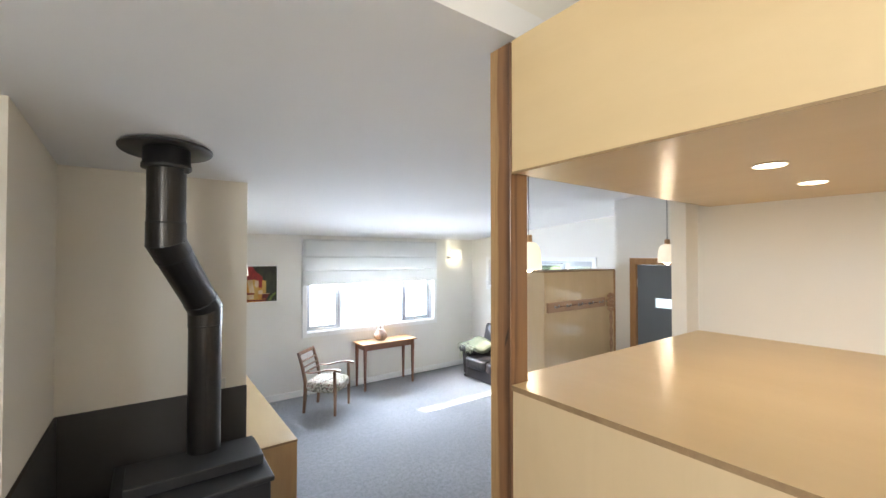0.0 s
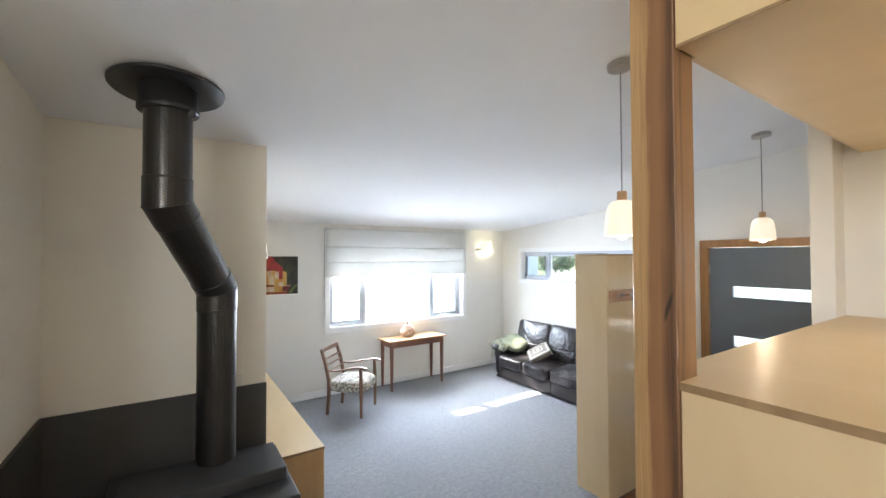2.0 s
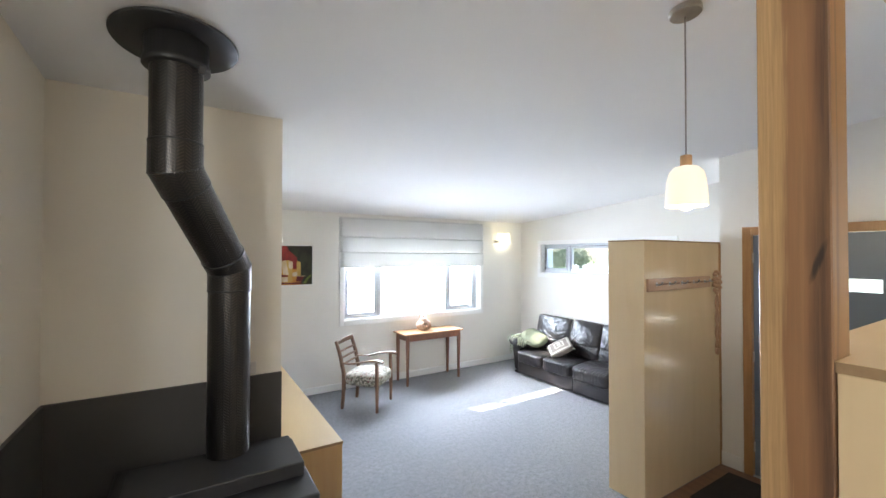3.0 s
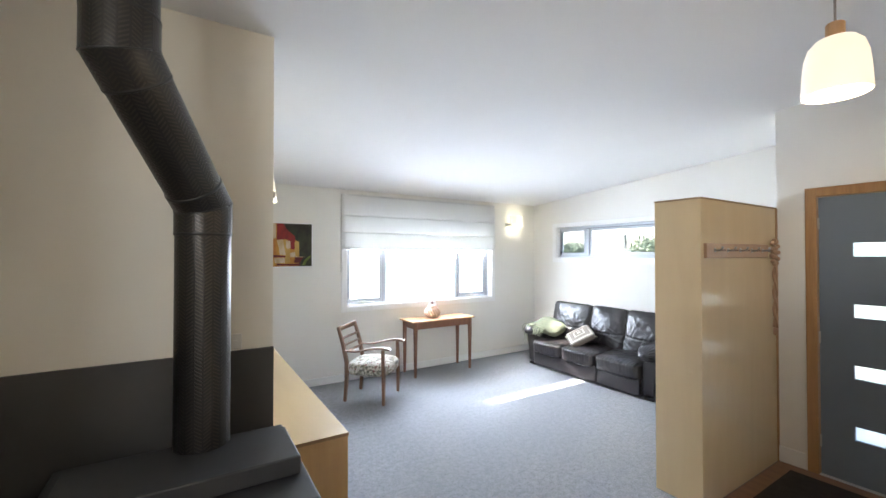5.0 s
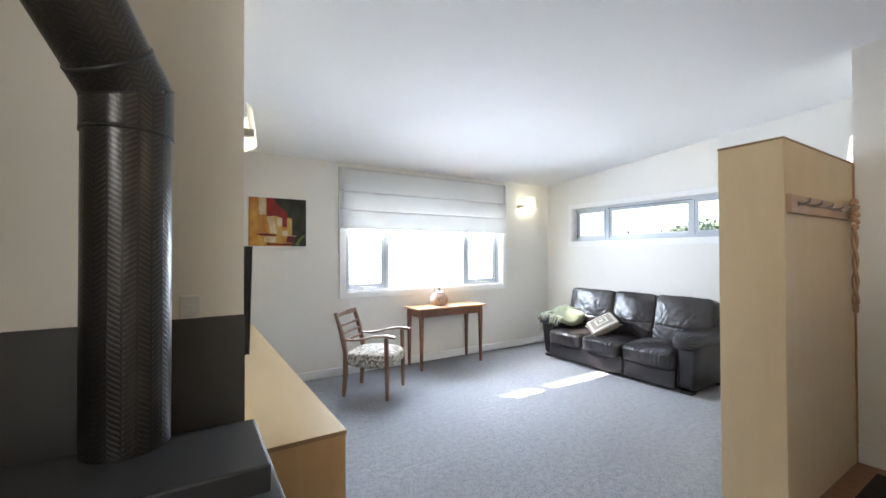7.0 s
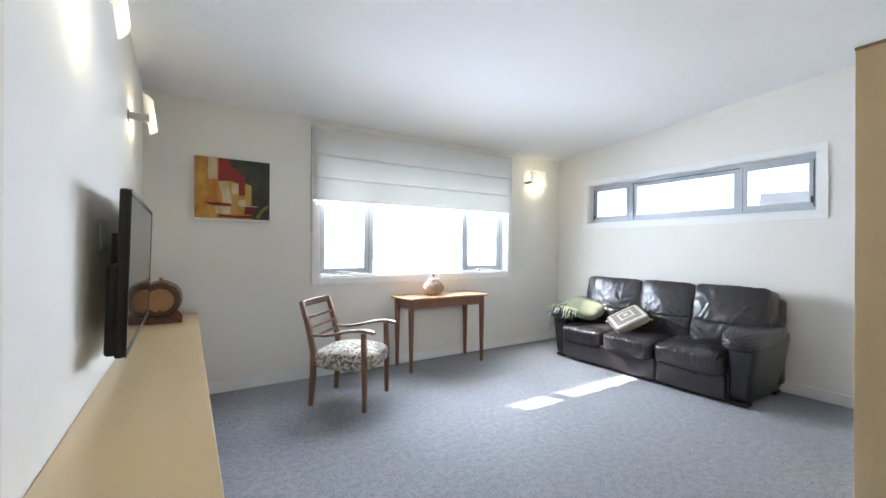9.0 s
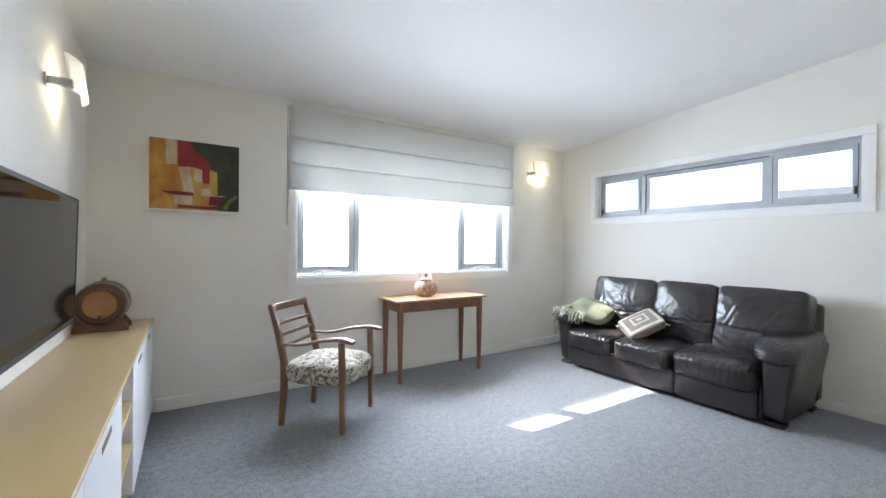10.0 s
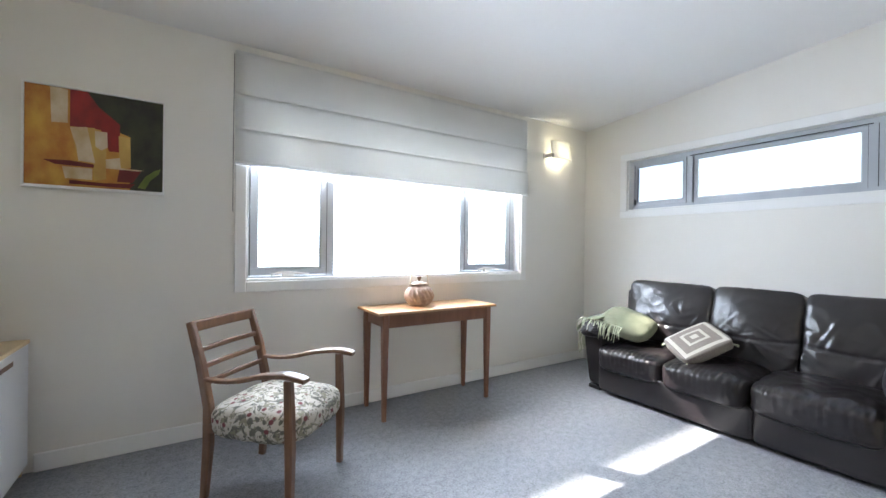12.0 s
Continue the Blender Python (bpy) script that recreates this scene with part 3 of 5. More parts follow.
def window_high():
    w = thing("window_2", (5.30, 4.9875, 1.545), "long narrow high-set aluminium sliding window with white architrave", "window", kind="structure")
    L = 1.1125
    for b in ((-0.018, -0.001, -L - 0.065, L + 0.075, -0.066, -0.001), (-0.018, -0.001, -L - 0.065, L + 0.075, 0.488, 0.553), (-0.018, -0.001, -L - 0.065, -L, 0.0, 0.487), (-0.018, -0.001, L + 0.005, L + 0.075, 0.0, 0.487)):
        part("architrave", box(*b, 0.002, 1), TRIM, w, "white painted architrave")
    part("sill", box(-0.003, 0.07, -L + 0.002, L - 0.002, 0.001, 0.012), TRIM, w, "white painted sill")
    part("reveal", box(-0.003, 0.07, L - 0.012, L - 0.001, 0.013, 0.487), TRIM, w)
    part("reveal", box(-0.003, 0.07, -L + 0.001, -L + 0.012, 0.013, 0.487), TRIM, w)
    y1, y2 = 0.580, -0.533
    part("window_frame", boxes((0.071, 0.131, -L + 0.002, L - 0.002, 0.002, 0.042), (0.071, 0.131, -L + 0.002, L - 0.002, 0.448, 0.488), (0.071, 0.131, -L + 0.002, -L + 0.04, 0.043, 0.447), (0.071, 0.131, L - 0.026, L - 0.002, 0.043, 0.447),
                               (0.071, 0.131, y1 - 0.022, y1 + 0.022, 0.043, 0.447), (0.071, 0.131, y2 - 0.022, y2 + 0.022, 0.043, 0.447)), ALU, w, "grey powder-coated aluminium frame")
    for a, b, dx in ((y1 + 0.023, L - 0.027, 0.068), (y2 + 0.023, y1 - 0.023, 0.088), (-L + 0.041, y2 - 0.023, 0.068)):
        part("sash", boxes((dx, dx + 0.03, a, b, 0.044, 0.078), (dx, dx + 0.03, a, b, 0.414, 0.446), (dx, dx + 0.03, a, a + 0.028, 0.079, 0.413), (dx, dx + 0.03, b - 0.028, b, 0.079, 0.413)), ALU, w, "grey aluminium sash")
        part("glazing_bead", boxes((dx + 0.005, dx + 0.024, a + 0.0285, b - 0.0285, 0.0795, 0.088), (dx + 0.005, dx + 0.024, a + 0.0285, a + 0.037, 0.0885, 0.4125), (dx + 0.005, dx + 0.024, b - 0.037, b - 0.0285, 0.0885, 0.4125)), ALUPALE, w, "paler glazing bead")
        part("gasket", boxes((dx - 0.0015, dx - 0.0002, a, a + 0.004, 0.044, 0.446), (dx - 0.0015, dx - 0.0002, b - 0.004, b, 0.044, 0.446)), TVBLACK, w, "black rubber gasket")
        g = part("pane", box(dx + 0.012, dx + 0.016, a + 0.029, b - 0.029, 0.079, 0.413), PANE, w)
        g.visible_shadow = False
    part("track_gap", box(0.0695, 0.0708, y2 + 0.0, y1 - 0.0, 0.4475, 0.4545), TVBLACK, w, "dark sliding track")
    part("fly_screen", box(0.064, 0.066, y1 + 0.045, L - 0.05, 0.078, 0.414), SCREENMESH, w, "fine grey fly screen")
    part("latch", box(0.058, 0.067, -L + 0.046, -L + 0.062, 0.075, 0.135, 0.004), TVBLACK, w, "small dark latch")
    part("latch", box(0.052, 0.067, L - 0.045, L - 0.028, 0.06, 0.11, 0.004), TVBLACK, w, "small dark latch")


def roman_blind():
    b = thing("roman_blind", (3.15, 6.598, 2.374), "off-white fabric roman blind, half lowered over the window", "blind")
    part("headrail", box(-1.225, 1.225, -0.051, -0.001, -0.035, 0.0, 0.003, 1), TRIM, b, "white headrail")
    part("lining", box(-1.222, 1.222, -0.0475, -0.0445, -0.705, -0.036), BLINDCLOTH, b, "plain white lining")
    z = -0.004
    for k, (h, out) in enumerate(((0.272, 0.054), (0.222, 0.057), (0.215, 0.068))):
        grid = []
        for i in range(9):
            f = i / 8
            bow = 0.006 * math.sin(math.pi * f) - 0.005 * f
            grid.append([(x * 1.228, -out - bow - 0.0025 * noise.noise(Vector((x * 3, f * 2, k))), z - f * h) for x in [j / 20 - 1 for j in range(41)]])
        part("fold", sheet(grid, 0.003), BLINDCLOTH, b, smooth=True)
        z -= h - 0.006
    part("hem_bar", box(-1.23, 1.23, -0.078, -0.050, z - 0.012, z + 0.004, 0.003, 1), BLINDCLOTH, b, "stiff white hem bar")
    part("pull_cord", tube([(-1.232, -0.03, -0.02), (-1.234, -0.028, -0.6), (-1.233, -0.028, -1.0)], 0.0025, 6), CORD, b, "thin pull cord")


window_main()
window_high()
roman_blind()


# ---- kitchen servery ----
def servery():
    body = thing("servery_bench", (1.05, -0.2, 0.0), "birch plywood servery bench with clear-finished top", "bench")
    part("front_panel", box(0.004, 0.022, -2.0, 1.552, 0.0, 1.669, 0.001, 1), PLY, body)
    part("end_panel", box(0.09, 1.44, 1.600, 1.618, 0.0, 1.669), PLY, body)
    part("worktop", boxes((0.0, 1.60, -2.0, 1.553, 1.670, 1.688), (0.086, 1.598, 1.5531, 1.622, 1.670, 1.688)), PLYFLAT, body)
    part("worktop_edge", box(-0.0015, 0.0, -2.0, 1.5525, 1.6705, 1.6875), PLYEDGE, body, "dark layered plywood edge")
    cab = thing("overhead_cabinet", (1.05, -0.2, 2.397), "birch plywood overhead cabinet with recessed downlights", "cabinet")
    part("front_panel", box(0.002, 0.020, -2.0, 1.552, 0.0, 0.452, 0.001, 1), PLYFLAT, cab)
    part("underside", box(0.0205, 1.598, -2.0, 1.552, 0.003, 0.020), PLYFLAT, cab)
    part("bottom_edge", box(0.0005, 0.0019, -2.0, 1.552, -0.001, 0.006), PLYEDGE, cab, "dark layered plywood edge")
    part("end_panel", box(0.09, 1.598, 1.5521, 1.564, 0.003, 0.442), PLY, cab)
    part("top_panel", box(0.021, 1.598, -2.0, 1.50, 0.430, 0.448), PLYFLAT, cab)
    for x, y in ((0.55, 1.0), (1.04, 1.0), (0.55, 0.1), (1.04, 0.1)):
        d = part("downlight", lathe([(0.046, -0.001), (0.046, 0.001), (0.040, 0.0015), (0.0, 0.0015)], 32), TRIM, cab, "white downlight ring", at=(x, y, 0.0))
        part("lens", lathe([(0.0, -0.0025), (0.040, -0.0025), (0.040, -0.0012), (0.0, -0.0012)], 32), DOWNLIGHT, d, "glowing lens")
    post = thing("timber_post", (1.092, 1.404, 0.0), "clear-finished timber post with dark heartwood streak", "post")
    top = ceil_z(1.40) - 0.004
    part("shaft", box(-0.046, 0.038, -0.05, 0.048, 0.0, top, 0.002, 1), POSTWOOD, post)


servery()


# ---- wood heater in its alcove ----
def wood_heater():
    s = thing("wood_heater", (0.30, 3.20, 0.0), "matte black steel wood heater with a stepped top", "heater")
    part("plinth", box(-0.32, 0.32, -0.20, 0.30, 0.001, 0.14, 0.006), STOVE, s)
    part("firebox", box(-0.36, 0.36, -0.26, 0.34, 0.141, 0.80, 0.012), STOVE, s)
    part("lower_top", box(-0.40, 0.372, -0.30, 0.36, 0.801, 0.832, 0.010, 3), STOVE, s)
    part("top_plate", box(-0.34, 0.345, -0.13, 0.155, 0.836, 0.90, 0.006), STOVE, s, "raised black cooktop plate")
    d = part("fire_door", box(-0.26, 0.26, -0.285, -0.262, 0.24, 0.72, 0.008), STOVE, s, "black cast door")
    part("door_glass", box(-0.20, 0.20, -0.289, -0.286, 0.32, 0.66), SCREEN, d, "dark heatproof glass")
    part("handle", tube([(0.23, -0.286, 0.42), (0.23, -0.32, 0.43), (0.23, -0.32, 0.53), (0.23, -0.286, 0.54)], 0.009, 10), STEEL, d, "steel handle", smooth=True)
    lever = part("air_lever", tube([(-0.41, -0.12, 0.845), (-0.44, -0.16, 0.85), (-0.47, -0.19, 0.848)], [0.008, 0.009, 0.012], 10), BLACKMETAL, s, smooth=True)
    # flue: up, across towards the room, up through the ceiling
    fl = thing("flue", (0.352, 3.36, 0.895), "black perforated steel flue with an offset and ceiling flange", "flue pipe")
    R = 0.093
    low, high = Vector((0, 0, 0.892)), Vector((-0.216, -0.285, 1.300))
    way = (high - low).normalized()
    ztop = ceil_z(3.075) - 0.895 - 0.012
    top = Vector((high.x, high.y, ztop - 0.02))

    def turned(way_):
        return way_.to_track_quat("Z", "Y").to_matrix().to_4x4()

    def pipe(name, a, b, r, cut_a=None, cut_b=None):
        """A length of pipe from a to b, its ends cut square or along a mitre plane."""
        a, b = Vector(a), Vector(b)
        axis, h = (b - a).normalized(), (b - a).length
        m = Matrix.Translation(a) @ turned(axis)
        back = m.to_3x3().inverted()
        cuts = [(back @ (c or axis)) for c in (cut_a, cut_b)]
        bm, rings = bmesh.new(), []
        for k in range(7):
            f, ring = k / 6, []
            for i in range(48):
                ang = 2 * math.pi * i / 48
                x, y = r * math.cos(ang), r * math.sin(ang)
                slip = [-(x * c.x + y * c.y) / c.z for c in cuts]
                ring.append(bm.verts.new((x, y, h * f + slip[0] * (1 - f) + slip[1] * f)))
            rings.append(ring)
        for lo, hi in zip(rings, rings[1:]):
            for i in range(48):
                j = (i + 1) % 48
                bm.faces.new((lo[i], lo[j], hi[j], hi[i]))
        part(name, bm, FLUE, fl, at=m, smooth=True)

    def band(at, axis):
        part("joint_band", lathe([(R, 0), (R + 0.0036, 0.002), (R + 0.0036, 0.010), (R, 0.012)], 48, capped=False), BLACKMETAL, fl, at=Matrix.Translation(at) @ turned(axis), smooth=True)

    def mitre_seam(at, axis, cut):
        side = axis.cross(cut).normalized()
        other = side.cross(axis).normalized()
        pts = []
        for k in range(49):
            o = (side * math.cos(2 * math.pi * k / 48) + other * math.sin(2 * math.pi * k / 48)) * (R + 0.002)
            pts.append(o - axis * (o.dot(cut) / axis.dot(cut)))
        part("mitre_seam", tube(pts, 0.003, 8), BLACKMETAL, fl, at=at, smooth=True)
    up = Vector((0, 0, 1))
    bend = (up + way).normalized()
    pipe("lower_pipe", (0, 0, 0.006), low - up * 0.105, R)
    pipe("elbow", low - up * 0.105, low, R + 0.003, None, bend)
    pipe("elbow", low, low + way * 0.085, R + 0.003, bend, None)
    pipe("offset_pipe", low + way * 0.085, high - way * 0.085, R)
    pipe("elbow", high - way * 0.085, high, R + 0.003, None, bend)
    pipe("elbow", high, high + up * 0.105, R + 0.003, bend, None)
    pipe("upper_pipe", high + up * 0.105, top, R)
    for at, axis in ((low - up * 0.112, up), (low + way * 0.077, way), (high - way * 0.092, way), (high + up * 0.098, up)):
        band(at, axis)
    mitre_seam(low, up, bend)
    mitre_seam(high, up, bend)
    part("collar", lathe([(0.113, 0.0), (0.118, 0.004), (0.118, 0.024), (0.112, 0.028), (0.112, 0.115)], 44), BLACKMETAL, fl, at=(high.x, high.y, ztop - 0.110), smooth=True)
    part("seam_clip", box(-0.012, 0.012, -0.006, 0.006, -0.03, 0.0, 0.003), BLACKMETAL, fl, at=(high.x + 0.085, high.y - 0.083, ztop - 0.105))
    part("ceiling_flange", lathe([(0.110, -0.006), (0.215, -0.012), (0.220, -0.006), (0.220, 0.0), (0.110, 0.0)], 56), BLACKMETAL, fl, "black ceiling flange", at=pose(high.x, high.y, ztop, -math.degrees(math.atan(0.0800)), 0, 0), smooth=True)


wood_heater()
sw = thing("light_switch", (0.486, 3.688, 1.205), "white plastic light switch on the beige wall", "switch")
part("plate", box(-0.030, 0.030, -0.009, 0.0, -0.036, 0.036, 0.004), PLASTIC, sw)
part("rocker", box(-0.012, 0.012, -0.013, -0.0095, -0.006, 0.006, 0.001, 1), PLASTIC, sw)


# ---- entry ----
def front_door():
    d = thing("door_1", (4.217, 2.18, 0.0), "closed blue-grey front door with four horizontal glass slots", "door", kind="structure")
    y0, y1 = -0.465, 0.455
    slots = ((0.31, 0.405), (0.735, 0.83), (1.163, 1.257), (1.592, 1.688))
    sy0, sy1 = -0.30, 0.275
    rows = [(0.02, 0.06, y0, sy0, 0.006, 2.024), (0.02, 0.06, sy1, y1, 0.006, 2.024)]
    z = 0.006
    for a, b in slots:
        rows.append((0.02, 0.06, sy0, sy1, z, a))
        z = b
    rows.append((0.02, 0.06, sy0, sy1, z, 2.024))
    leaf = part("leaf", boxes(*rows), DOORBLUE, d, "flat blue-grey painted leaf")
    for a, b in slots:
        g = part("pane", box(0.036, 0.042, sy0, sy1, a, b), FROST, leaf, "frosted glass slot")
        g.visible_shadow = False
    for z in (1.79, 0.955, 0.2):
        part("hinge", box(0.012, 0.0195, y1 - 0.006, y1 + 0.008, z, z + 0.085, 0.002, 1), STEEL, leaf, "steel hinge")
    part("handle", tube([(0.018, y0 + 0.06, 1.0), (-0.035, y0 + 0.06, 1.0), (-0.04, y0 + 0.10, 1.0), (-0.04, y0 + 0.19, 1.0)], 0.009, 10), STEEL, leaf, "steel lever handle", smooth=True)
    part("jamb", box(-0.014, 0.10, 0.459, 0.524, 0.0, 2.096, 0.003, 1), FRAMEWOOD, d, "clear-finished timber jamb")
    part("jamb", box(-0.014, 0.10, -0.524, -0.469, 0.0, 2.096, 0.003, 1), FRAMEWOOD, d, "clear-finished timber jamb")
    part("head", box(-0.0145, 0.10, -0.4685, 0.4585, 2.028, 2.0955, 0.003, 1), FRAMEWOOD, d, "clear-finished timber head")
    part("threshold", box(-0.010, 0.10, -0.468, 0.458, 0.0, 0.0055), ALU, d, "grey metal threshold strip")


front_door()
m_ = thing("doormat", (3.77, 2.32, -0.004), "dark charcoal fibre doormat on the timber floor", "doormat")
part("mat", box(-0.32, 0.32, -0.55, 0.45, 0.0005, 0.014, 0.004), MATDARK, m_)


def coat_screen():
    c = thing("plywood_screen", (3.04, 3.03, 0.0), "tall birch plywood coat screen between entry and living room", "partition")
    part("end_panel", box(0.0, 0.018, -0.15, 0.15, 0.0, 1.960, 0.001, 1), PLY, c)
    part("entry_panel", box(0.0185, 1.176, -0.15, -0.132, 0.0, 1.960, 0.001, 1), PLY, c)
    part("room_panel", box(0.0185, 1.176, 0.132, 0.15, 0.0, 1.960, 0.001, 1), PLY, c)
    part("cap", box(-0.002, 1.176, -0.152, 0.152, 1.9605, 1.972, 0.001, 1), PLYEDGE, c, "dark plywood cap strip")
    part("corner_strip", box(1.150, 1.176, -0.156, -0.1505, 0.0, 1.960), FRAMEWOOD, c, "timber cover strip")
    r = thing("coat_rail", (3.53, 2.879, 1.63), "timber coat rail with five steel hooks on the screen", "coat rail")
    part("board", box(-0.465, 0.465, -0.020, 0.0, -0.048, 0.048, 0.004), RAILWOOD, r)
    for i in range(5):
        x = -0.36 + 0.18 * i
        hook = part("hook", tube([(x, -0.020, 0.004), (x, -0.045, 0.002), (x, -0.062, 0.010), (x, -0.066, 0.026)], [0.007, 0.006, 0.006, 0.008], 10), STEEL, r, "steel hook", smooth=True)
        part("hook_plate", lathe([(0.0, 0.0), (0.015, 0.0), (0.015, 0.003), (0.0, 0.004)], 18), STEEL, hook, at=pose(x, -0.0205, 0.004, 90, 0, 0))
    for i in range(4):
        x = -0.27 + 0.18 * i
        part("slot", box(x - 0.062, x + 0.062, -0.0212, -0.0195, -0.003, 0.009), BARRELW, r, "dark routed slot")
    k = thing("carved_spoon", (4.09, 2.862, 1.62), "carved pale timber spoon with openwork bowl hanging from the rail", "carving")
    bm = bmesh.new()
    for ring, cnt in ((0.030, 6), (0.066, 11)):
        for i in range(cnt):
            a = 2 * math.pi * i / cnt
            bmesh.ops.create_uvsphere(bm, u_segments=10, v_segments=6, radius=0.0175, matrix=Matrix.Translation((ring * math.cos(a) * 0.85, -0.012, ring * math.sin(a) * 1.35)))
    bmesh.ops.create_uvsphere(bm, u_segments=12, v_segments=8, radius=0.024, matrix=Matrix.Translation((0, -0.012, 0)))
    part("bowl", bm, CARVED, k, "knotted openwork bowl", smooth=True)
    for s in (0, math.pi):
        pts = [(0.011 * math.cos(s + i * 0.55), -0.012 + 0.009 * math.sin(s + i * 0.55), -0.09 - i * 0.0228) for i in range(22)]
        part("handle_strand", tube(pts, 0.009, 8), CARVED, k, smooth=True)
    part("tip", padded(0.045, 0.028, 0.06, 3, 5), CARVED, k, at=(0, -0.012, -0.60), smooth=True)
    part("hanger", tube([(-0.06, 0.012, 0.01), (-0.02, -0.01, 0.012), (0.0, -0.012, 0.06)], 0.006, 8), STEEL, k, "steel hook end", smooth=True)


coat_screen()


def pendant(at_xy, drop):
    x, y = at_xy
    zc = ceil_z(y)
    p = thing("pendant_lamp", (x, y, zc), "glowing white glass pendant with timber cap on a long cord", "pendant lamp", "pendant lamps over the entry")
    part("canopy", lathe([(0.0, -0.006), (0.054, -0.006), (0.057, -0.009), (0.057, -0.026), (0.054, -0.030), (0.0, -0.031)][::-1], 36), STEEL, p, "brushed steel ceiling canopy", at=pose(0, 0, 0.006, -4.6, 0, 0), smooth=False)
    part("cord", tube([(0, 0, -0.03), (0, 0, -drop + 0.205)], 0.003, 8), CORD, p, "grey cord")
    part("cap", lathe([(0.0, 0.212), (0.018, 0.212), (0.0205, 0.209), (0.0205, 0.171), (0.0, 0.171)][::-1], 24), PEGWOOD, p, "turned timber cap", at=(0, 0, -drop))
    prof = [(0.021, 0.172), (0.042, 0.166), (0.058, 0.148), (0.066, 0.120), (0.070, 0.08), (0.073, 0.022), (0.071, 0.016), (0.067, 0.08), (0.062, 0.119), (0.054, 0.144), (0.040, 0.161), (0.021, 0.167)]
    part("shade", lathe(prof, 40), SHADE, p, "opal glass bell shade", at=(0, 0, -drop), smooth=True)
    part("bulb", lathe([(0.0, 0.0), (0.014, 0.003), (0.026, 0.014), (0.032, 0.032), (0.030, 0.052), (0.017, 0.078), (0.012, 0.12), (0.0, 0.125)], 24), BULB, p, "clear globe bulb", at=(0, 0, -drop), smooth=True)
    return p


pendant((1.797, 1.951), ceil_z(1.951) - 2.026)
pendant((3.548, 2.009), ceil_z(2.009) - 2.045)
point_lamp("pendant_light", (1.797, 1.951, 1.99), 0.5, 0.03)
point_lamp("pendant_light", (3.548, 2.009, 2.025), 0.5, 0.03)


# ---- sconces ----
def sconce(m):
    s = thing("wall_sconce", m, "glowing curved glass wall light on a steel bracket", "wall lamp", "wall lights of the living room")
    part("backplate", box(-0.030, 0.030, 0.001, 0.010, -0.030, 0.030, 0.003), STEEL, s, "steel backplate")
    part("bracket", box(-0.018, 0.018, 0.0105, 0.100, -0.018, 0.018, 0.003), STEEL, s, "square steel arm")
    grid = []
    for i in range(13):
        f = i / 12
        z = -0.030 + 0.180 * f
        half = 0.142
        grid.append([(-0.145 + half * u, 0.088 - 0.022 * f + 0.045 * (1 - u * u), z) for u in [j / 8 - 1 for j in range(17)]])
    part("shade", sheet(grid, 0.005), SCONCEGLASS, s, "glowing curved opal glass", smooth=True)
    return s


for m in (pose(0.652, 5.66, 1.975, 0, 0, -90), pose(0.652, 4.253, 1.975, 0, 0, -90), pose(4.68, 6.598, 2.085, 0, 0, 180), pose(4.83, 2.882, 2.08, 0, 0, 0)):
    sconce(m)
    point_lamp("sconce_light", m @ Vector((-0.145, 0.100, 0.008)), 0.27, 0.012, (1.0, 0.90, 0.62))


# ---- media bench and what stands on it ----
def media_bench():
    y0, y1, x0, x1 = 3.645, 6.584, 0.653, 1.012
    u = thing("media_bench", (x0, y0, 0.0), "long low birch plywood media bench with white doors", "cabinet")
    L, D = y1 - y0, x1 - x0
    part("worktop", box(0.0, D + 0.004, 0.0, L, 0.662, 0.680, 0.0015, 1), PLYFLAT, u)
    part("worktop_edge", box(-0.0, D + 0.004, -0.0012, -0.0002, 0.6625, 0.6795), PLYEDGE, u, "dark plywood edge")
    part("end_panel", box(0.0, D, 0.001, 0.019, 0.0, 0.6615), FRAMEWOOD_PLY, u)
    part("end_panel", box(0.0, D - 0.02, L - 0.018, L - 0.001, 0.0, 0.6615), PLY, u)
    part("kickboard", box(0.02, D - 0.06, 0.02, L - 0.02, 0.001, 0.05), PLYEDGE, u)
    part("back_panel", box(0.002, 0.012, 0.02, L - 0.02, 0.051, 0.6615), WHITEDOOR, u)
    part("bottom_panel", box(0.0125, D - 0.022, 0.02, L - 0.02, 0.051, 0.069), PLY, u)
    # two doors, an open shelf bay, two doors
    bays = ((0.02, 0.67), (0.673, 1.318), (1.74, 2.33), (2.333, L - 0.004))
    for a, b in bays:
        d = part("door", box(D - 0.0195, D, a, b, 0.052, 0.659, 0.0015, 1), WHITEDOOR, u, "white laminate door")
        mid = (a + b) / 2
        part("finger_slot", box(D - 0.0005, D + 0.0012, mid - 0.085, mid + 0.085, 0.600, 0.622, 0.0005, 1), BARRELW, d, "routed finger pull")
    for y in (1.32, 1.72):
        part("divider", box(0.0125, D - 0.001, y, y + 0.018, 0.0695, 0.6615), WHITEDOOR, u, "white laminate divider")
    for z in (0.285, 0.475):
        part("shelf", box(0.0125, D - 0.004, 1.339, 1.719, z, z + 0.018), PLYFLAT, u)


FRAMEWOOD_PLY = wood("plywood_end", (0.46, 0.27, 0.11), (0.54, 0.34, 0.15), (0.36, 0.2, 0.08), (4, 4, 0.5), 2.2, 0.4, 0.3, 0.05)
media_bench()


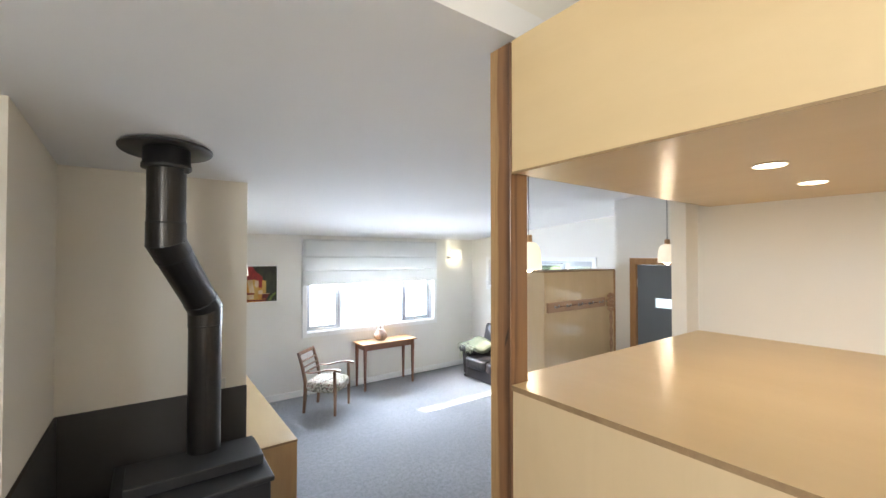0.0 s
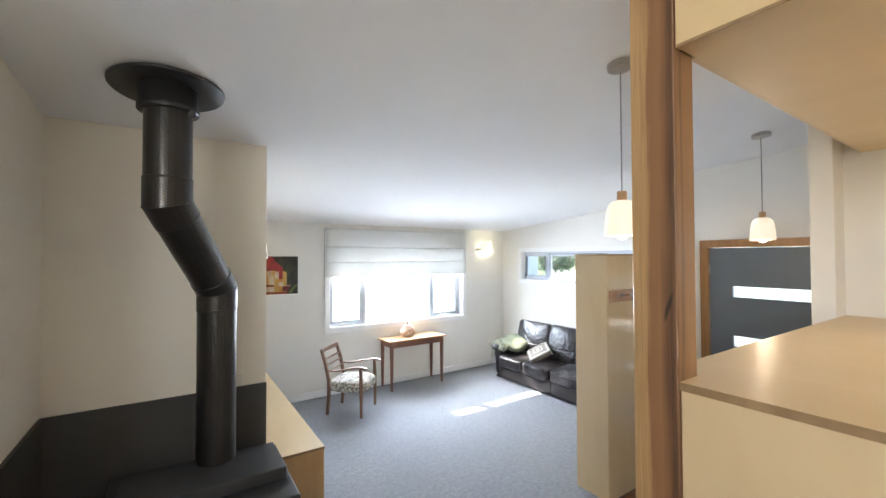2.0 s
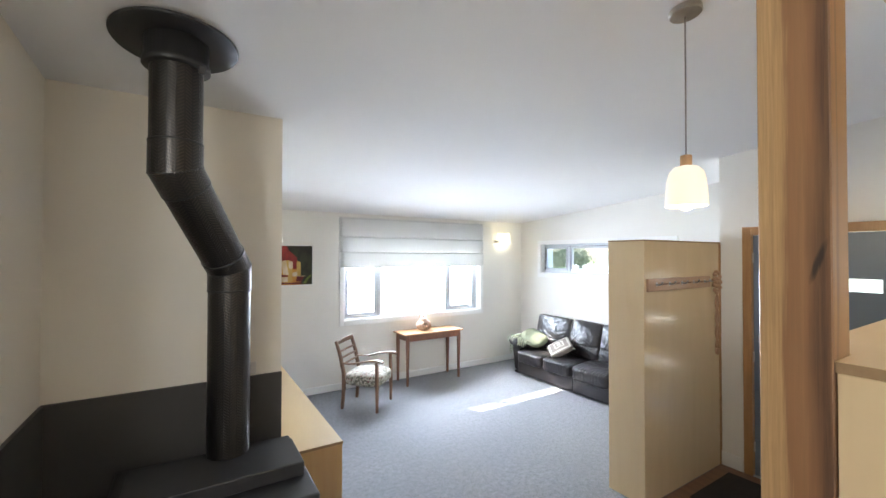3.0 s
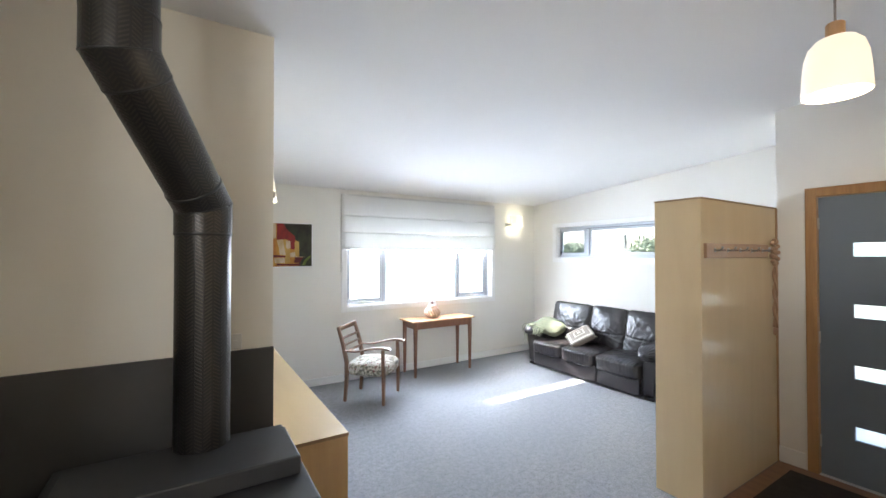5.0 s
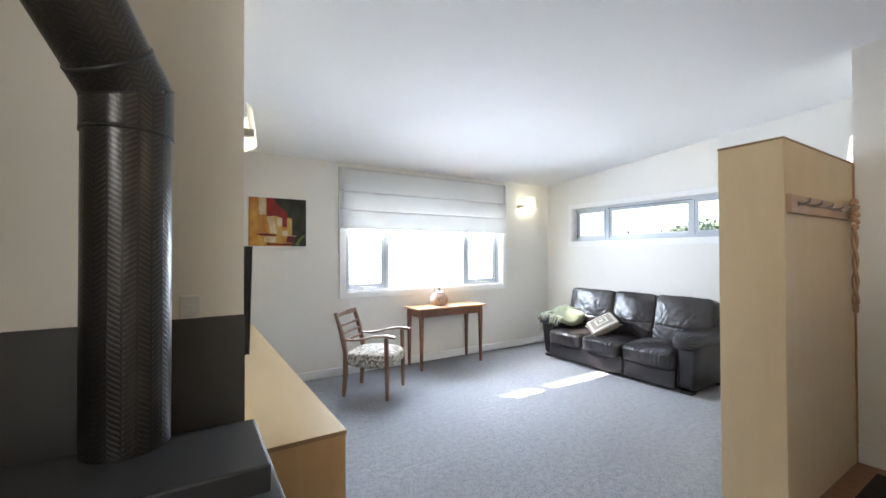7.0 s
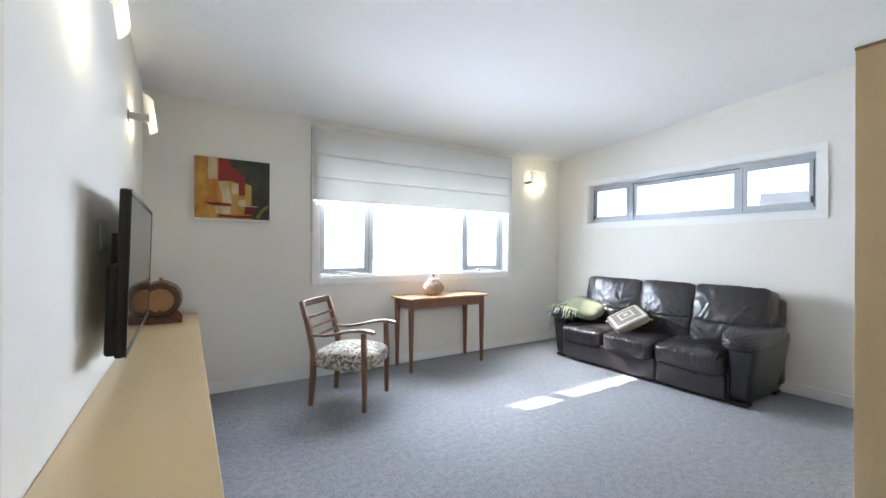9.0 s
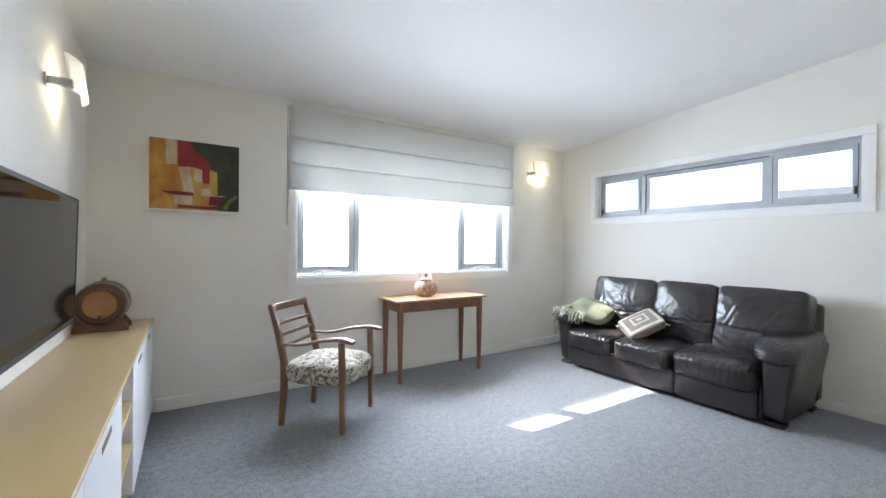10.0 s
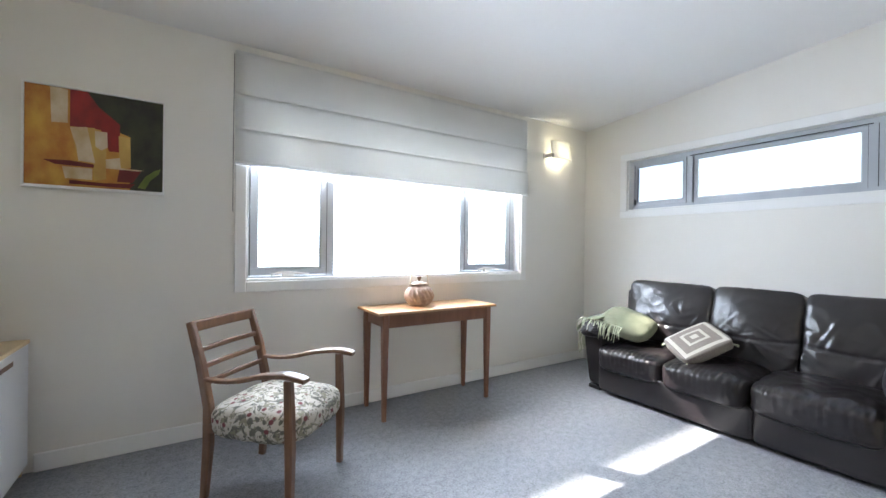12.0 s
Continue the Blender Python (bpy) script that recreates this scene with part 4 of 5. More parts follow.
def television():
    t = thing("television", pose(0.659, 5.11, 0.828, 0, 1.4, 0.6), "flat black television on a wall bracket", "television")
    part("housing", box(0.065, 0.096, -0.585, 0.585, 0.0, 0.598, 0.008), TVBLACK, t)
    part("rear_bulge", box(0.034, 0.078, -0.565, 0.565, 0.004, 0.33, 0.012), TVBLACK, t)
    part("bezel", boxes((0.0965, 0.100, -0.585, 0.585, 0.0, 0.022), (0.0965, 0.100, -0.585, 0.585, 0.582, 0.598), (0.0965, 0.100, -0.585, -0.57, 0.0225, 0.5815), (0.0965, 0.100, 0.57, 0.585, 0.0225, 0.5815)), TVBLACK, t)
    part("screen", box(0.0965, 0.0985, -0.5695, 0.5695, 0.0225, 0.5815), SCREEN, t, "glossy dark screen")
    part("bracket", box(0.0, 0.0295, -0.16, 0.16, 0.15, 0.45, 0.004), BLACKMETAL, t, "black wall bracket")


television()
outlet = thing("wall_outlet", (0.652, 4.85, 1.25), "white wall plate behind the television", "wall outlet")
part("plate", box(0.0, 0.010, -0.06, 0.06, -0.045, 0.075, 0.003), PLASTIC, outlet)
part("socket", box(0.0101, 0.013, -0.03, 0.03, -0.02, 0.02, 0.001, 1), PLASTIC, outlet)


def barrel():
    b = thing("oak_barrel", (0.785, 6.14, 0.681), "small dark oak barrel with steel hoops on a cradle", "barrel")
    c = 0.166
    lay = pose(0, 0, c, -90, 0, 0)
    R = lambda f: 0.112 + 0.020 * (1 - (2 * f - 1) ** 2)
    LEN = 0.28
    staves = 18
    for i in range(staves):
        a0, a1 = 2 * math.pi * (i + 0.02) / staves, 2 * math.pi * (i + 0.98) / staves
        grid = [[(R(f) * math.cos(a), R(f) * math.sin(a), f * LEN) for a in (a0, (a0 + a1) / 2, a1)] for f in [k / 8 for k in range(9)]]
        part("stave", sheet(grid, 0.012), BARRELW, b, at=lay, smooth=True)
    for z in (0.014, LEN - 0.024):
        part("head", lathe([(0.0, 0.0), (0.100, 0.0), (0.100, 0.010), (0.0, 0.010)], 36), BARRELEND, b, "pale oak head", at=lay @ Matrix.Translation((0, 0, z)))
    for z in (-0.003, LEN - 0.011):
        part("chime", lathe([(0.084, 0.0), (0.108, 0.0), (0.113, 0.004), (0.113, 0.010), (0.108, 0.014), (0.084, 0.014), (0.082, 0.007), (0.084, 0.0)], 40, capped=False), DARKOAK, b, "dark oak rim", at=lay @ Matrix.Translation((0, 0, z)), smooth=True)
    for f in (0.03, 0.22, 0.74, 0.93):
        r = R(f) + 0.0015
        part("hoop", lathe([(r - 0.001, -0.013), (r + 0.001, -0.013), (r + 0.0015, 0.013), (r - 0.001, 0.013)], 40, capped=False), STEEL if f > 0.1 else DARKOAK, b, "steel hoop", at=lay @ Matrix.Translation((0, 0, f * LEN)), smooth=True)
    part("bung", lathe([(0.0, 0.0), (0.011, 0.0), (0.013, 0.022), (0.0, 0.024)], 16), BARRELEND, b, "wooden bung", at=(0, LEN / 2, c + 0.128), smooth=True)
    part("tap", lathe([(0.0, 0.0), (0.010, 0.0), (0.008, 0.03), (0.0, 0.032)], 14), BARRELW, b, "wooden tap", at=pose(0, 0.012, c - 0.07, 90, 0, 0), smooth=True)
    for y in (0.03, 0.20):
        bm = bmesh.new()
        pts = [(-0.13, 0), (0.13, 0), (0.13, 0.022)] + [(0.122 * math.sin(a), 0.166 - 0.130 * math.cos(a)) for a in [0.85 - 0.17 * k for k in range(11)]] + [(-0.13, 0.022)]
        lo = [bm.verts.new((px, y, pz)) for px, pz in pts]
        hi = [bm.verts.new((px, y + 0.035, pz)) for px, pz in pts]
        bm.faces.new(lo)
        bm.faces.new(hi)
        for i in range(len(lo)):
            j = (i + 1) % len(lo)
            bm.faces.new((lo[i], lo[j], hi[j], hi[i]))
        part("cradle", bm, BARRELW, b, "dark wooden cradle")
    for x in (-0.09, 0.09):
        part("cradle_rail", box(x - 0.012, x + 0.012, 0.0655, 0.1995, 0.0, 0.018, 0.002, 1), BARRELW, b)


barrel()


def painting():
    p = thing("painting", (1.273, 6.598, 1.714), "framed abstract painting in ochre, red, cream and black", "painting")
    W, H = 0.293, 0.265
    for bx in ((-W, W, -0.030, -0.001, -H, -H + 0.014), (-W, W, -0.030, -0.001, H - 0.010, H), (-W, -W + 0.008, -0.030, -0.001, -H + 0.0142, H - 0.0102), (W - 0.008, W, -0.030, -0.001, -H + 0.0142, H - 0.0102)):
        part("frame", box(*bx, 0.001, 1), TRIM, p, "narrow white frame")
    x0, x1, z0, z1 = -W + 0.009, W - 0.009, -H + 0.015, H - 0.011
    ink = {"ochre": paint_blot("ochre", (0.38, 0.11, 0.018), (0.60, 0.34, 0.055)), "dark": paint_blot("dark", (0.014, 0.013, 0.010), (0.045, 0.048, 0.024)),
           "red": paint_blot("red", (0.15, 0.010, 0.010), (0.34, 0.022, 0.016)), "cream": paint_blot("cream", (0.44, 0.29, 0.12), (0.66, 0.56, 0.42)),
           "gold": paint_blot("gold", (0.42, 0.24, 0.05), (0.58, 0.38, 0.10)), "green": paint_blot("green", (0.08, 0.12, 0.02), (0.22, 0.26, 0.06)), "maroon": paint_blot("maroon", (0.10, 0.008, 0.008), (0.17, 0.016, 0.012))}
    part("canvas", box(x0, x1, -0.020, -0.010, z0, z1), ink["ochre"], p, "ochre painted canvas")

    def blot(colour, layer, pts):
        bm = bmesh.new()
        y = -0.0202 - 0.0006 * layer
        vs = [(x0 + (x1 - x0) * u, z1 - (z1 - z0) * v) for u, v in pts]
        lo = [bm.verts.new((a, y, c)) for a, c in vs]
        hi = [bm.verts.new((a, y + 0.0005, c)) for a, c in vs]
        bm.faces.new(lo)
        bm.faces.new(hi)
        for i in range(len(lo)):
            j = (i + 1) % len(lo)
            bm.faces.new((lo[i], lo[j], hi[j], hi[i]))
        part("colour_field", bm, ink[colour], p)
    blot("dark", 1, ((0.42, 0), (1, 0), (1, 1), (0.74, 1), (0.74, 0.42), (0.60, 0.36)))
    blot("red", 2, ((0.30, 0), (0.42, 0), (0.50, 0.14), (0.66, 0.30), (0.66, 0.60), (0.58, 0.60), (0.52, 0.38), (0.30, 0.38)))
    blot("cream", 3, ((0.165, 0), (0.285, 0.01), (0.285, 0.35), (0.175, 0.36)))
    blot("gold", 3, ((0.30, 0.385), (0.47, 0.37), (0.56, 0.42), (0.56, 0.90), (0.47, 0.93), (0.46, 0.72), (0.36, 0.72)))
    blot("cream", 4, ((0.30, 0.39), (0.42, 0.37), (0.46, 0.62), (0.48, 0.74), (0.36, 0.73), (0.345, 0.58)))
    blot("cream", 5, ((0.475, 0.40), (0.565, 0.40), (0.570, 0.56), (0.52, 0.60), (0.48, 0.56)))
    blot("gold", 4, ((0.65, 0.42), (0.74, 0.43), (0.745, 0.76), (0.66, 0.78)))
    blot("cream", 5, ((0.555, 0.69), (0.66, 0.66), (0.67, 0.77), (0.56, 0.775)))
    blot("maroon", 5, ((0.12, 0.745), (0.30, 0.735), (0.47, 0.755), (0.47, 0.79), (0.20, 0.785)))
    blot("cream", 5, ((0.25, 0.80), (0.46, 0.80), (0.46, 0.92), (0.27, 0.92)))
    blot("maroon", 6, ((0.30, 0.935), (0.55, 0.945), (0.78, 0.93), (0.74, 0.985), (0.30, 0.975)))
    blot("maroon", 3, ((0.66, 0.78), (0.83, 0.78), (0.76, 0.92), (0.64, 0.92)))
    blot("cream", 7, ((0.55, 0.765), (0.85, 0.775), (0.80, 0.787), (0.56, 0.785)))
    blot("green", 6, ((0.80, 0.97), (0.86, 0.84), (0.93, 0.77), (0.985, 0.74), (0.97, 0.80), (0.90, 0.88), (0.86, 0.98)))


painting()


# ---- side table and lidded pot ----
def side_table():
    t = thing("side_table", (3.235, 6.385, 0.0), "slim reddish-brown wooden side table with tapered legs", "table")
    part("tabletop", box(-0.50, 0.495, -0.195, 0.193, 0.712, 0.731, 0.004), TABLETOPW, t, "honey-brown wooden top")
    for y in (-0.165, 0.150):
        part("apron", box(-0.415, 0.41, y, y + 0.018, 0.622, 0.7115, 0.001, 1), TABLEWOOD, t)
    for x in (-0.44, 0.42):
        part("apron", box(x, x + 0.018, -0.135, 0.137, 0.622, 0.7115, 0.001, 1), TABLEWOOD, t)
    for x in (-0.437, 0.432):
        for y in (-0.155, 0.155):
            part("leg", tube([(x, y, 0.001), (x, y, 0.60), (x, y, 0.7115)], [0.60, 1.0, 1.0], square=(0.0235, 0.0235)), TABLEWOOD, t)


side_table()


def lidded_pot():
    v = thing("lidded_pot", (3.155, 6.405, 0.732), "ribbed brown stoneware pot with lid and cane handle", "pot")
    twist = lambda a, z: 1 + 0.085 * math.sin(17 * a + 11 * z / 0.15) * math.sin(math.pi * min(1, max(0, z / 0.15)))
    prof = [(0.0, 0.0), (0.062, 0.0), (0.072, 0.006)] + [(0.068 + 0.038 * math.sin(math.pi * (0.12 + 0.80 * k / 14)), 0.012 + 0.125 * k / 14) for k in range(15)] + [(0.060, 0.146), (0.056, 0.150), (0.0, 0.150)]
    part("body", lathe(prof, 90, twist), CLAY, v, smooth=True)
    lid = part("lid", lathe([(0.0, 0.152), (0.064, 0.152), (0.066, 0.157), (0.050, 0.170), (0.020, 0.178), (0.0, 0.179)], 36), CLAY, v, "shallow domed lid", smooth=True)
    part("knob", lathe([(0.0, 0.179), (0.008, 0.179), (0.009, 0.192), (0.017, 0.205), (0.015, 0.216), (0.0, 0.219)], 18), CHAIRWOOD, lid, "brown knob", smooth=True)
    for s in (-1, 1):
        part("handle", tube([(s * 0.066, 0, 0.12), (s * 0.078, 0, 0.15), (s * 0.068, 0, 0.22), (s * 0.052, 0, 0.30)], 0.0048, 8), CANE, v, "pale cane handle", smooth=True)
    part("handle", tube([(-0.052, 0, 0.30), (-0.02, 0, 0.309), (0.02, 0, 0.309), (0.052, 0, 0.30)], 0.0048, 8), CANE, v, "pale cane handle", smooth=True)


lidded_pot()


# ---- armchair ----
def armchair():
    # local: front towards -y, back towards +y
    a = thing("armchair", pose(2.069, 5.888, 0.0, 0, 0, 45.0), "open wooden armchair with floral upholstered seat", "armchair")
    fx, bx, fy, by = 0.232, 0.205, -0.219, 0.219
    for s in (-1, 1):
        part("front_leg", tube([(s * fx, fy, 0.001), (s * fx, fy, 0.30), (s * fx, fy + 0.004, 0.42), (s * fx, fy + 0.01, 0.585)], [0.78, 1.0, 1.0, 0.9], square=(0.021, 0.019)), CHAIRWOOD, a)
        part("back_leg", tube([(s * bx, by + 0.02, 0.001), (s * bx, by, 0.25), (s * bx, by, 0.42), (s * bx, by + 0.045, 0.62), (s * bx, by + 0.105, 0.805)], [0.8, 1, 1, 0.95, 0.8], square=(0.019, 0.021)), CHAIRWOOD, a)
        arm = []
        for k in range(17):
            f = k / 16
            y = by + 0.040 - f * (by + 0.040 - fy + 0.075)
            e = f * f * (3 - 2 * f)
            z = 0.552 + 0.058 * e - 0.014 * math.sin(math.pi * min(1, f * 1.7)) - 0.020 * max(0, f - 0.84) / 0.16
            arm.append((s * (bx + (fx - bx) * f), y, z))
        part("arm", tube(arm, [0.62 + 0.30 * min(1, k / 7) + 0.16 * max(0, min(1, (k - 8) / 5)) - 0.18 * (k == 16) for k in range(17)], square=(0.027, 0.0115)), CHAIRWOOD, a, smooth=False)
        part("side_rail", box(s * 0.218 - 0.010, s * 0.218 + 0.010, fy + 0.02, by - 0.02, 0.312, 0.35), CHAIRWOOD, a)
    part("front_rail", box(-0.21, 0.21, fy - 0.008, fy + 0.012, 0.312, 0.35), CHAIRWOOD, a)
    part("back_rail", box(-0.185, 0.185, by - 0.010, by + 0.010, 0.312, 0.35), CHAIRWOOD, a)
    part("seat", padded(0.505, 0.500, 0.150, 4.0, 20, 0.005, 7, 3, 0.34), FLORAL, a, "cream fabric seat with grey and red flowers", at=(0, -0.012, 0.356), smooth=True)

    def slat(z, h, lean):
        pts = [(x, by + lean + 0.012 * (1 - (x / bx) ** 2), z) for x in [bx * (j / 5 - 1) for j in range(11)]]
        part("back_slat", tube(pts, 1.0, square=(0.009, h)), CHAIRWOOD, a)
    slat(0.783, 0.026, 0.094)
    slat(0.675, 0.012, 0.062)
    slat(0.600, 0.012, 0.038)
    slat(0.525, 0.012, 0.020)


armchair()


# ---- sofa ----
def gathered(bm, seed):
    """Gathers along the front seam: ridges on the rounded top edge that fade onto the top and down the front."""
    x0 = min(v.co.x for v in bm.verts)
    for v in bm.verts:
        up_ = max(0.0, min(1.0, (v.co.z + 0.05) / 0.07))
        fade = up_ * math.exp(-(max(0.0, v.co.x - x0 - 0.03) / 0.07) ** 2)
        if fade < 0.02:
            continue
        w = noise.noise(Vector((v.co.y * 9, seed * 5.0, 0.3)))
        ridge = math.sin(v.co.y * 2 * math.pi / 0.037 + 5.0 * w + 9 * v.co.x) * (0.45 + 0.9 * abs(noise.noise(Vector((v.co.y * 13, seed * 3.0, 1.7)))))
        v.co.z += 0.0030 * fade * ridge
        v.co.x -= 0.0026 * fade * ridge
    return bm


def plumped(bm, depth, seed):
    """Swells a back cushion, draws in a seam below its middle and puckers the leather round it."""
    h = [max(abs(v.co[k]) for v in bm.verts) for k in range(3)]
    for v in bm.verts:
        if v.co.x < 0:
            y, z = v.co.y / h[1], v.co.z / h[2]
            v.co.x -= depth * (1 - y * y) * max(0.0, 1 - (z - 0.15) ** 2)
            seam = -0.20 - 0.10 * (1 - y * y)
            v.co.x += 0.013 * math.exp(-((z - seam) / 0.035) ** 2) * (1 - y ** 8)
            near = math.exp(-(abs(z - seam) / 0.22) ** 1.5)
            v.co.x += 0.0065 * near * noise.noise(Vector((y * 9.0 + 2.2 * z, seed * 4.1, z * 3.0)))
            slack = max(0.0, abs(y) - 0.35) * max(0.0, 0.6 - z)
            v.co.x += 0.018 * slack * noise.noise(Vector((y * 3.0, z * 7.0 - 4.0 * abs(y), seed * 2.3)))
    return bm


def sofa_arm(parent, inner, out):
    """One arm: a tapered body that leans outwards, and a plump pad rolled over its top and front. out is -1 or 1."""
    bm = padded(0.72, 0.16, 0.515, 10, 16, 0.002, 3, 11 + out)
    for v in bm.verts:
        f = v.co.z / 0.515 + 0.5
        side = v.co.y / 0.16 * out + 0.5
        v.co.y = inner + out * side * (0.135 + 0.075 * f)
        v.co.x += 0.03 * (v.co.x < 0)
    part("arm", bm, LEATHER, parent, at=(0.375, 0, 0.2855), smooth=True)
    bm = padded(0.80, 0.275, 0.150, 3.0, 34, 0.004, 6, 21 + out)
    for v in bm.verts:
        front = max(0.0, -v.co.x / 0.40 - 0.35)
        v.co.z -= 0.085 * front * front
        v.co.z *= 1 + 0.25 * front
        v.co.y *= 1 + 0.06 * front
        lip = max(0.0, -v.co.x / 0.40 - 0.55)
        pleat = math.sin(18 * math.atan2(v.co.z + 0.02, v.co.y) + 3 * noise.noise(v.co * 8))
        v.co.x -= 0.010 * lip * pleat
        v.co.z += 0.008 * lip * pleat
        v.co.z -= 0.014 * (v.co.y * out / 0.1375) * (v.co.y * out > 0)
    part("arm_pad", bm, LEATHER, parent, "plump rolled arm pad", at=pose(0.350, inner + out * 0.082, 0.541, 0, -2, 0), smooth=True)


def sofa():
    s = thing("sofa", (4.52, 5.01, 0.0), "three-seat dark brown leather sofa with creased cushions", "sofa")
    # local x runs from the front edge to the back, y along the sofa
    part("base", box(0.045, 0.70, -0.80, 0.83, 0.035, 0.255, 0.012), LEATHER, s)
    for a, b in ((-0.785, -0.235), (-0.231, 0.828)):
        part("front_skirt", padded(0.05, b - a, 0.205, 14, 10, 0.001, 3, int(a * 10)), LEATHER, s, at=(0.024, (a + b) / 2, 0.1345), smooth=True)
    for k, (a, b) in enumerate(((-0.79, -0.205), (-0.205, 0.32), (0.32, 0.835))):
        part("seat_cushion", gathered(creased(padded(0.62, b - a + 0.006, 0.185, 6.0, 60, 0.006, 6, k + 1, 0.32), 2, 10, 0.003, 0.014, k + 31), k), LEATHER, s, at=pose(0.260, (a + b) / 2, 0.305, 0, -3, 0), smooth=True)
    for k, (a, b) in enumerate(((-0.93, -0.335), (-0.335, 0.195), (0.195, 0.86))):
        part("back_cushion", creased(plumped(padded(0.20, b - a - 0.002, 0.54, 11.0, 64, 0.0075, 5, k + 5, 0.0), 0.030, k + 5), 0, 12, 0.0036, 0.013, k + 41, -0.9, 0.25), LEATHER, s, at=pose(0.515, (a + b) / 2, 0.622, 0, 14, 0), smooth=True)
    part("back_frame", box(-0.065, 0.065, -0.945, 1.0, -0.34, 0.385, 0.035, 5), LEATHER, s, at=pose(0.69, 0.0, 0.415, 0, 3, 0), smooth=True)
    sofa_arm(s, -0.785, -1)
    sofa_arm(s, 0.828, 1)
    for x in (0.085, 0.64):
        for y in (-0.865, 0.905):
            part("foot", box(x - 0.035, x + 0.06, y - 0.055, y + 0.055, 0.001, 0.034, 0.005), TVBLACK, s, "black block foot")


sofa()


def throw_cushions():
    c = thing("square_cushion", pose(4.745, 5.195, 0.510, 14, -28, -43.7), "taupe cushion with cream concentric squares on the sofa", "cushion")
    part("cover", padded(0.34, 0.34, 0.075, 8, 24, 0.003, 6, 2, 0.5), RINGS, c, smooth=True)
    for sx in (-1, 1):
        for sy in (-1, 1):
            part("tassel", tube([(sx * 0.145, sy * 0.145, 0), (sx * 0.162, sy * 0.162, -0.006), (sx * 0.178, sy * 0.178, -0.020)], [0.003, 0.006, 0.009], 8), CREAMFRINGE, c, "small yarn tassel", smooth=True)
    t = thing("green_cushion", pose(4.735, 5.755, 0.548, 0, 0, 0), "pale green woven cushion with long fringe on the sofa arm", "cushion")
    part("cover", padded(0.38, 0.40, 0.11, 3.4, 18, 0.006, 6, 4, 0.25), GREENTHROW, t, at=pose(0.03, -0.015, 0.010, 16, -16, 8), smooth=True)
    flap = []
    for i in range(13):
        v = i / 12
        row = []
        for j in range(15):
            u = j / 14
            a = math.pi * 0.62 * v
            row.append((-0.20 + 0.30 * u + 0.012 * noise.noise(Vector((u * 5, v * 4, 3))), 0.10 + 0.205 * math.sin(a * 0.8), 0.040 + 0.012 * math.sin(9 * u) * v - 0.16 * (1 - math.cos(a)) * 0.55 + 0.02 * math.sin(math.pi * u)))
        flap.append(row)
    part("fringed_edge", sheet(flap, -0.008), GREENTHROW, t, "loose fringed edge over the arm", smooth=True)
    rng = random.Random(5)
    for k in range(60):
        f = (k % 30) / 29
        if k < 30:
            p0 = Vector((-0.185 + 0.015 * rng.random(), 0.26 - 0.36 * f, 0.050 - 0.05 * max(0, 0.3 - f) - 0.04 * f))
            way = Vector((-0.035 - 0.05 * rng.random(), 0.05 * (rng.random() - 0.5), 0.01 * rng.random()))
            fall = 0.07 + 0.07 * rng.random()
        else:
            p0 = Vector((-0.19 + 0.30 * f, 0.294, -0.085))
            way = Vector((0.02 * (rng.random() - 0.5), 0.008 * rng.random(), -0.03))
            fall = 0.08 + 0.08 * rng.random()
        curl = Vector((0.014 * (rng.random() - 0.5), 0.022 * (rng.random() - 0.5), 0))
        pts = [p0, p0 + way * 0.5 + curl, p0 + way - curl * 0.6 + Vector((0, 0, -fall * 0.4)), p0 + way * 1.15 + curl + Vector((0, 0, -fall))]
        part("fringe", tube(pts, [0.004, 0.0045, 0.004, 0.003], 6), CREAMFRINGE, t, smooth=True)


throw_cushions()


# ---- outside ----
structure("ground", boxes((-150, 150, 6.74, 220, -0.5, -0.25), (5.44, 150, -150, 6.74, -0.5, -0.25), (-150, 5.44, -150, -2.34, -0.5, -0.25)), GRASSM, "lawn running away from the house", "ground")
structure("paving", box(-1.0, 12.0, 6.76, 12.0, -0.249, -0.12), CONCRETE, "pale concrete paving outside the window", "paving")
# unseen slab added as a pale reflector, so the door's slots look white
structure("porch", box(4.36, 18.0, -7.0, 2.72, -0.249, -0.03), CONCRETE, "pale concrete slab outside the door, spread wide to brighten its glass slots", "paving")
structure("eaves", box(-1.0, 5.44, 6.76, 7.05, 2.70, 2.82), RENDERED, "white eaves over the window", "eaves")


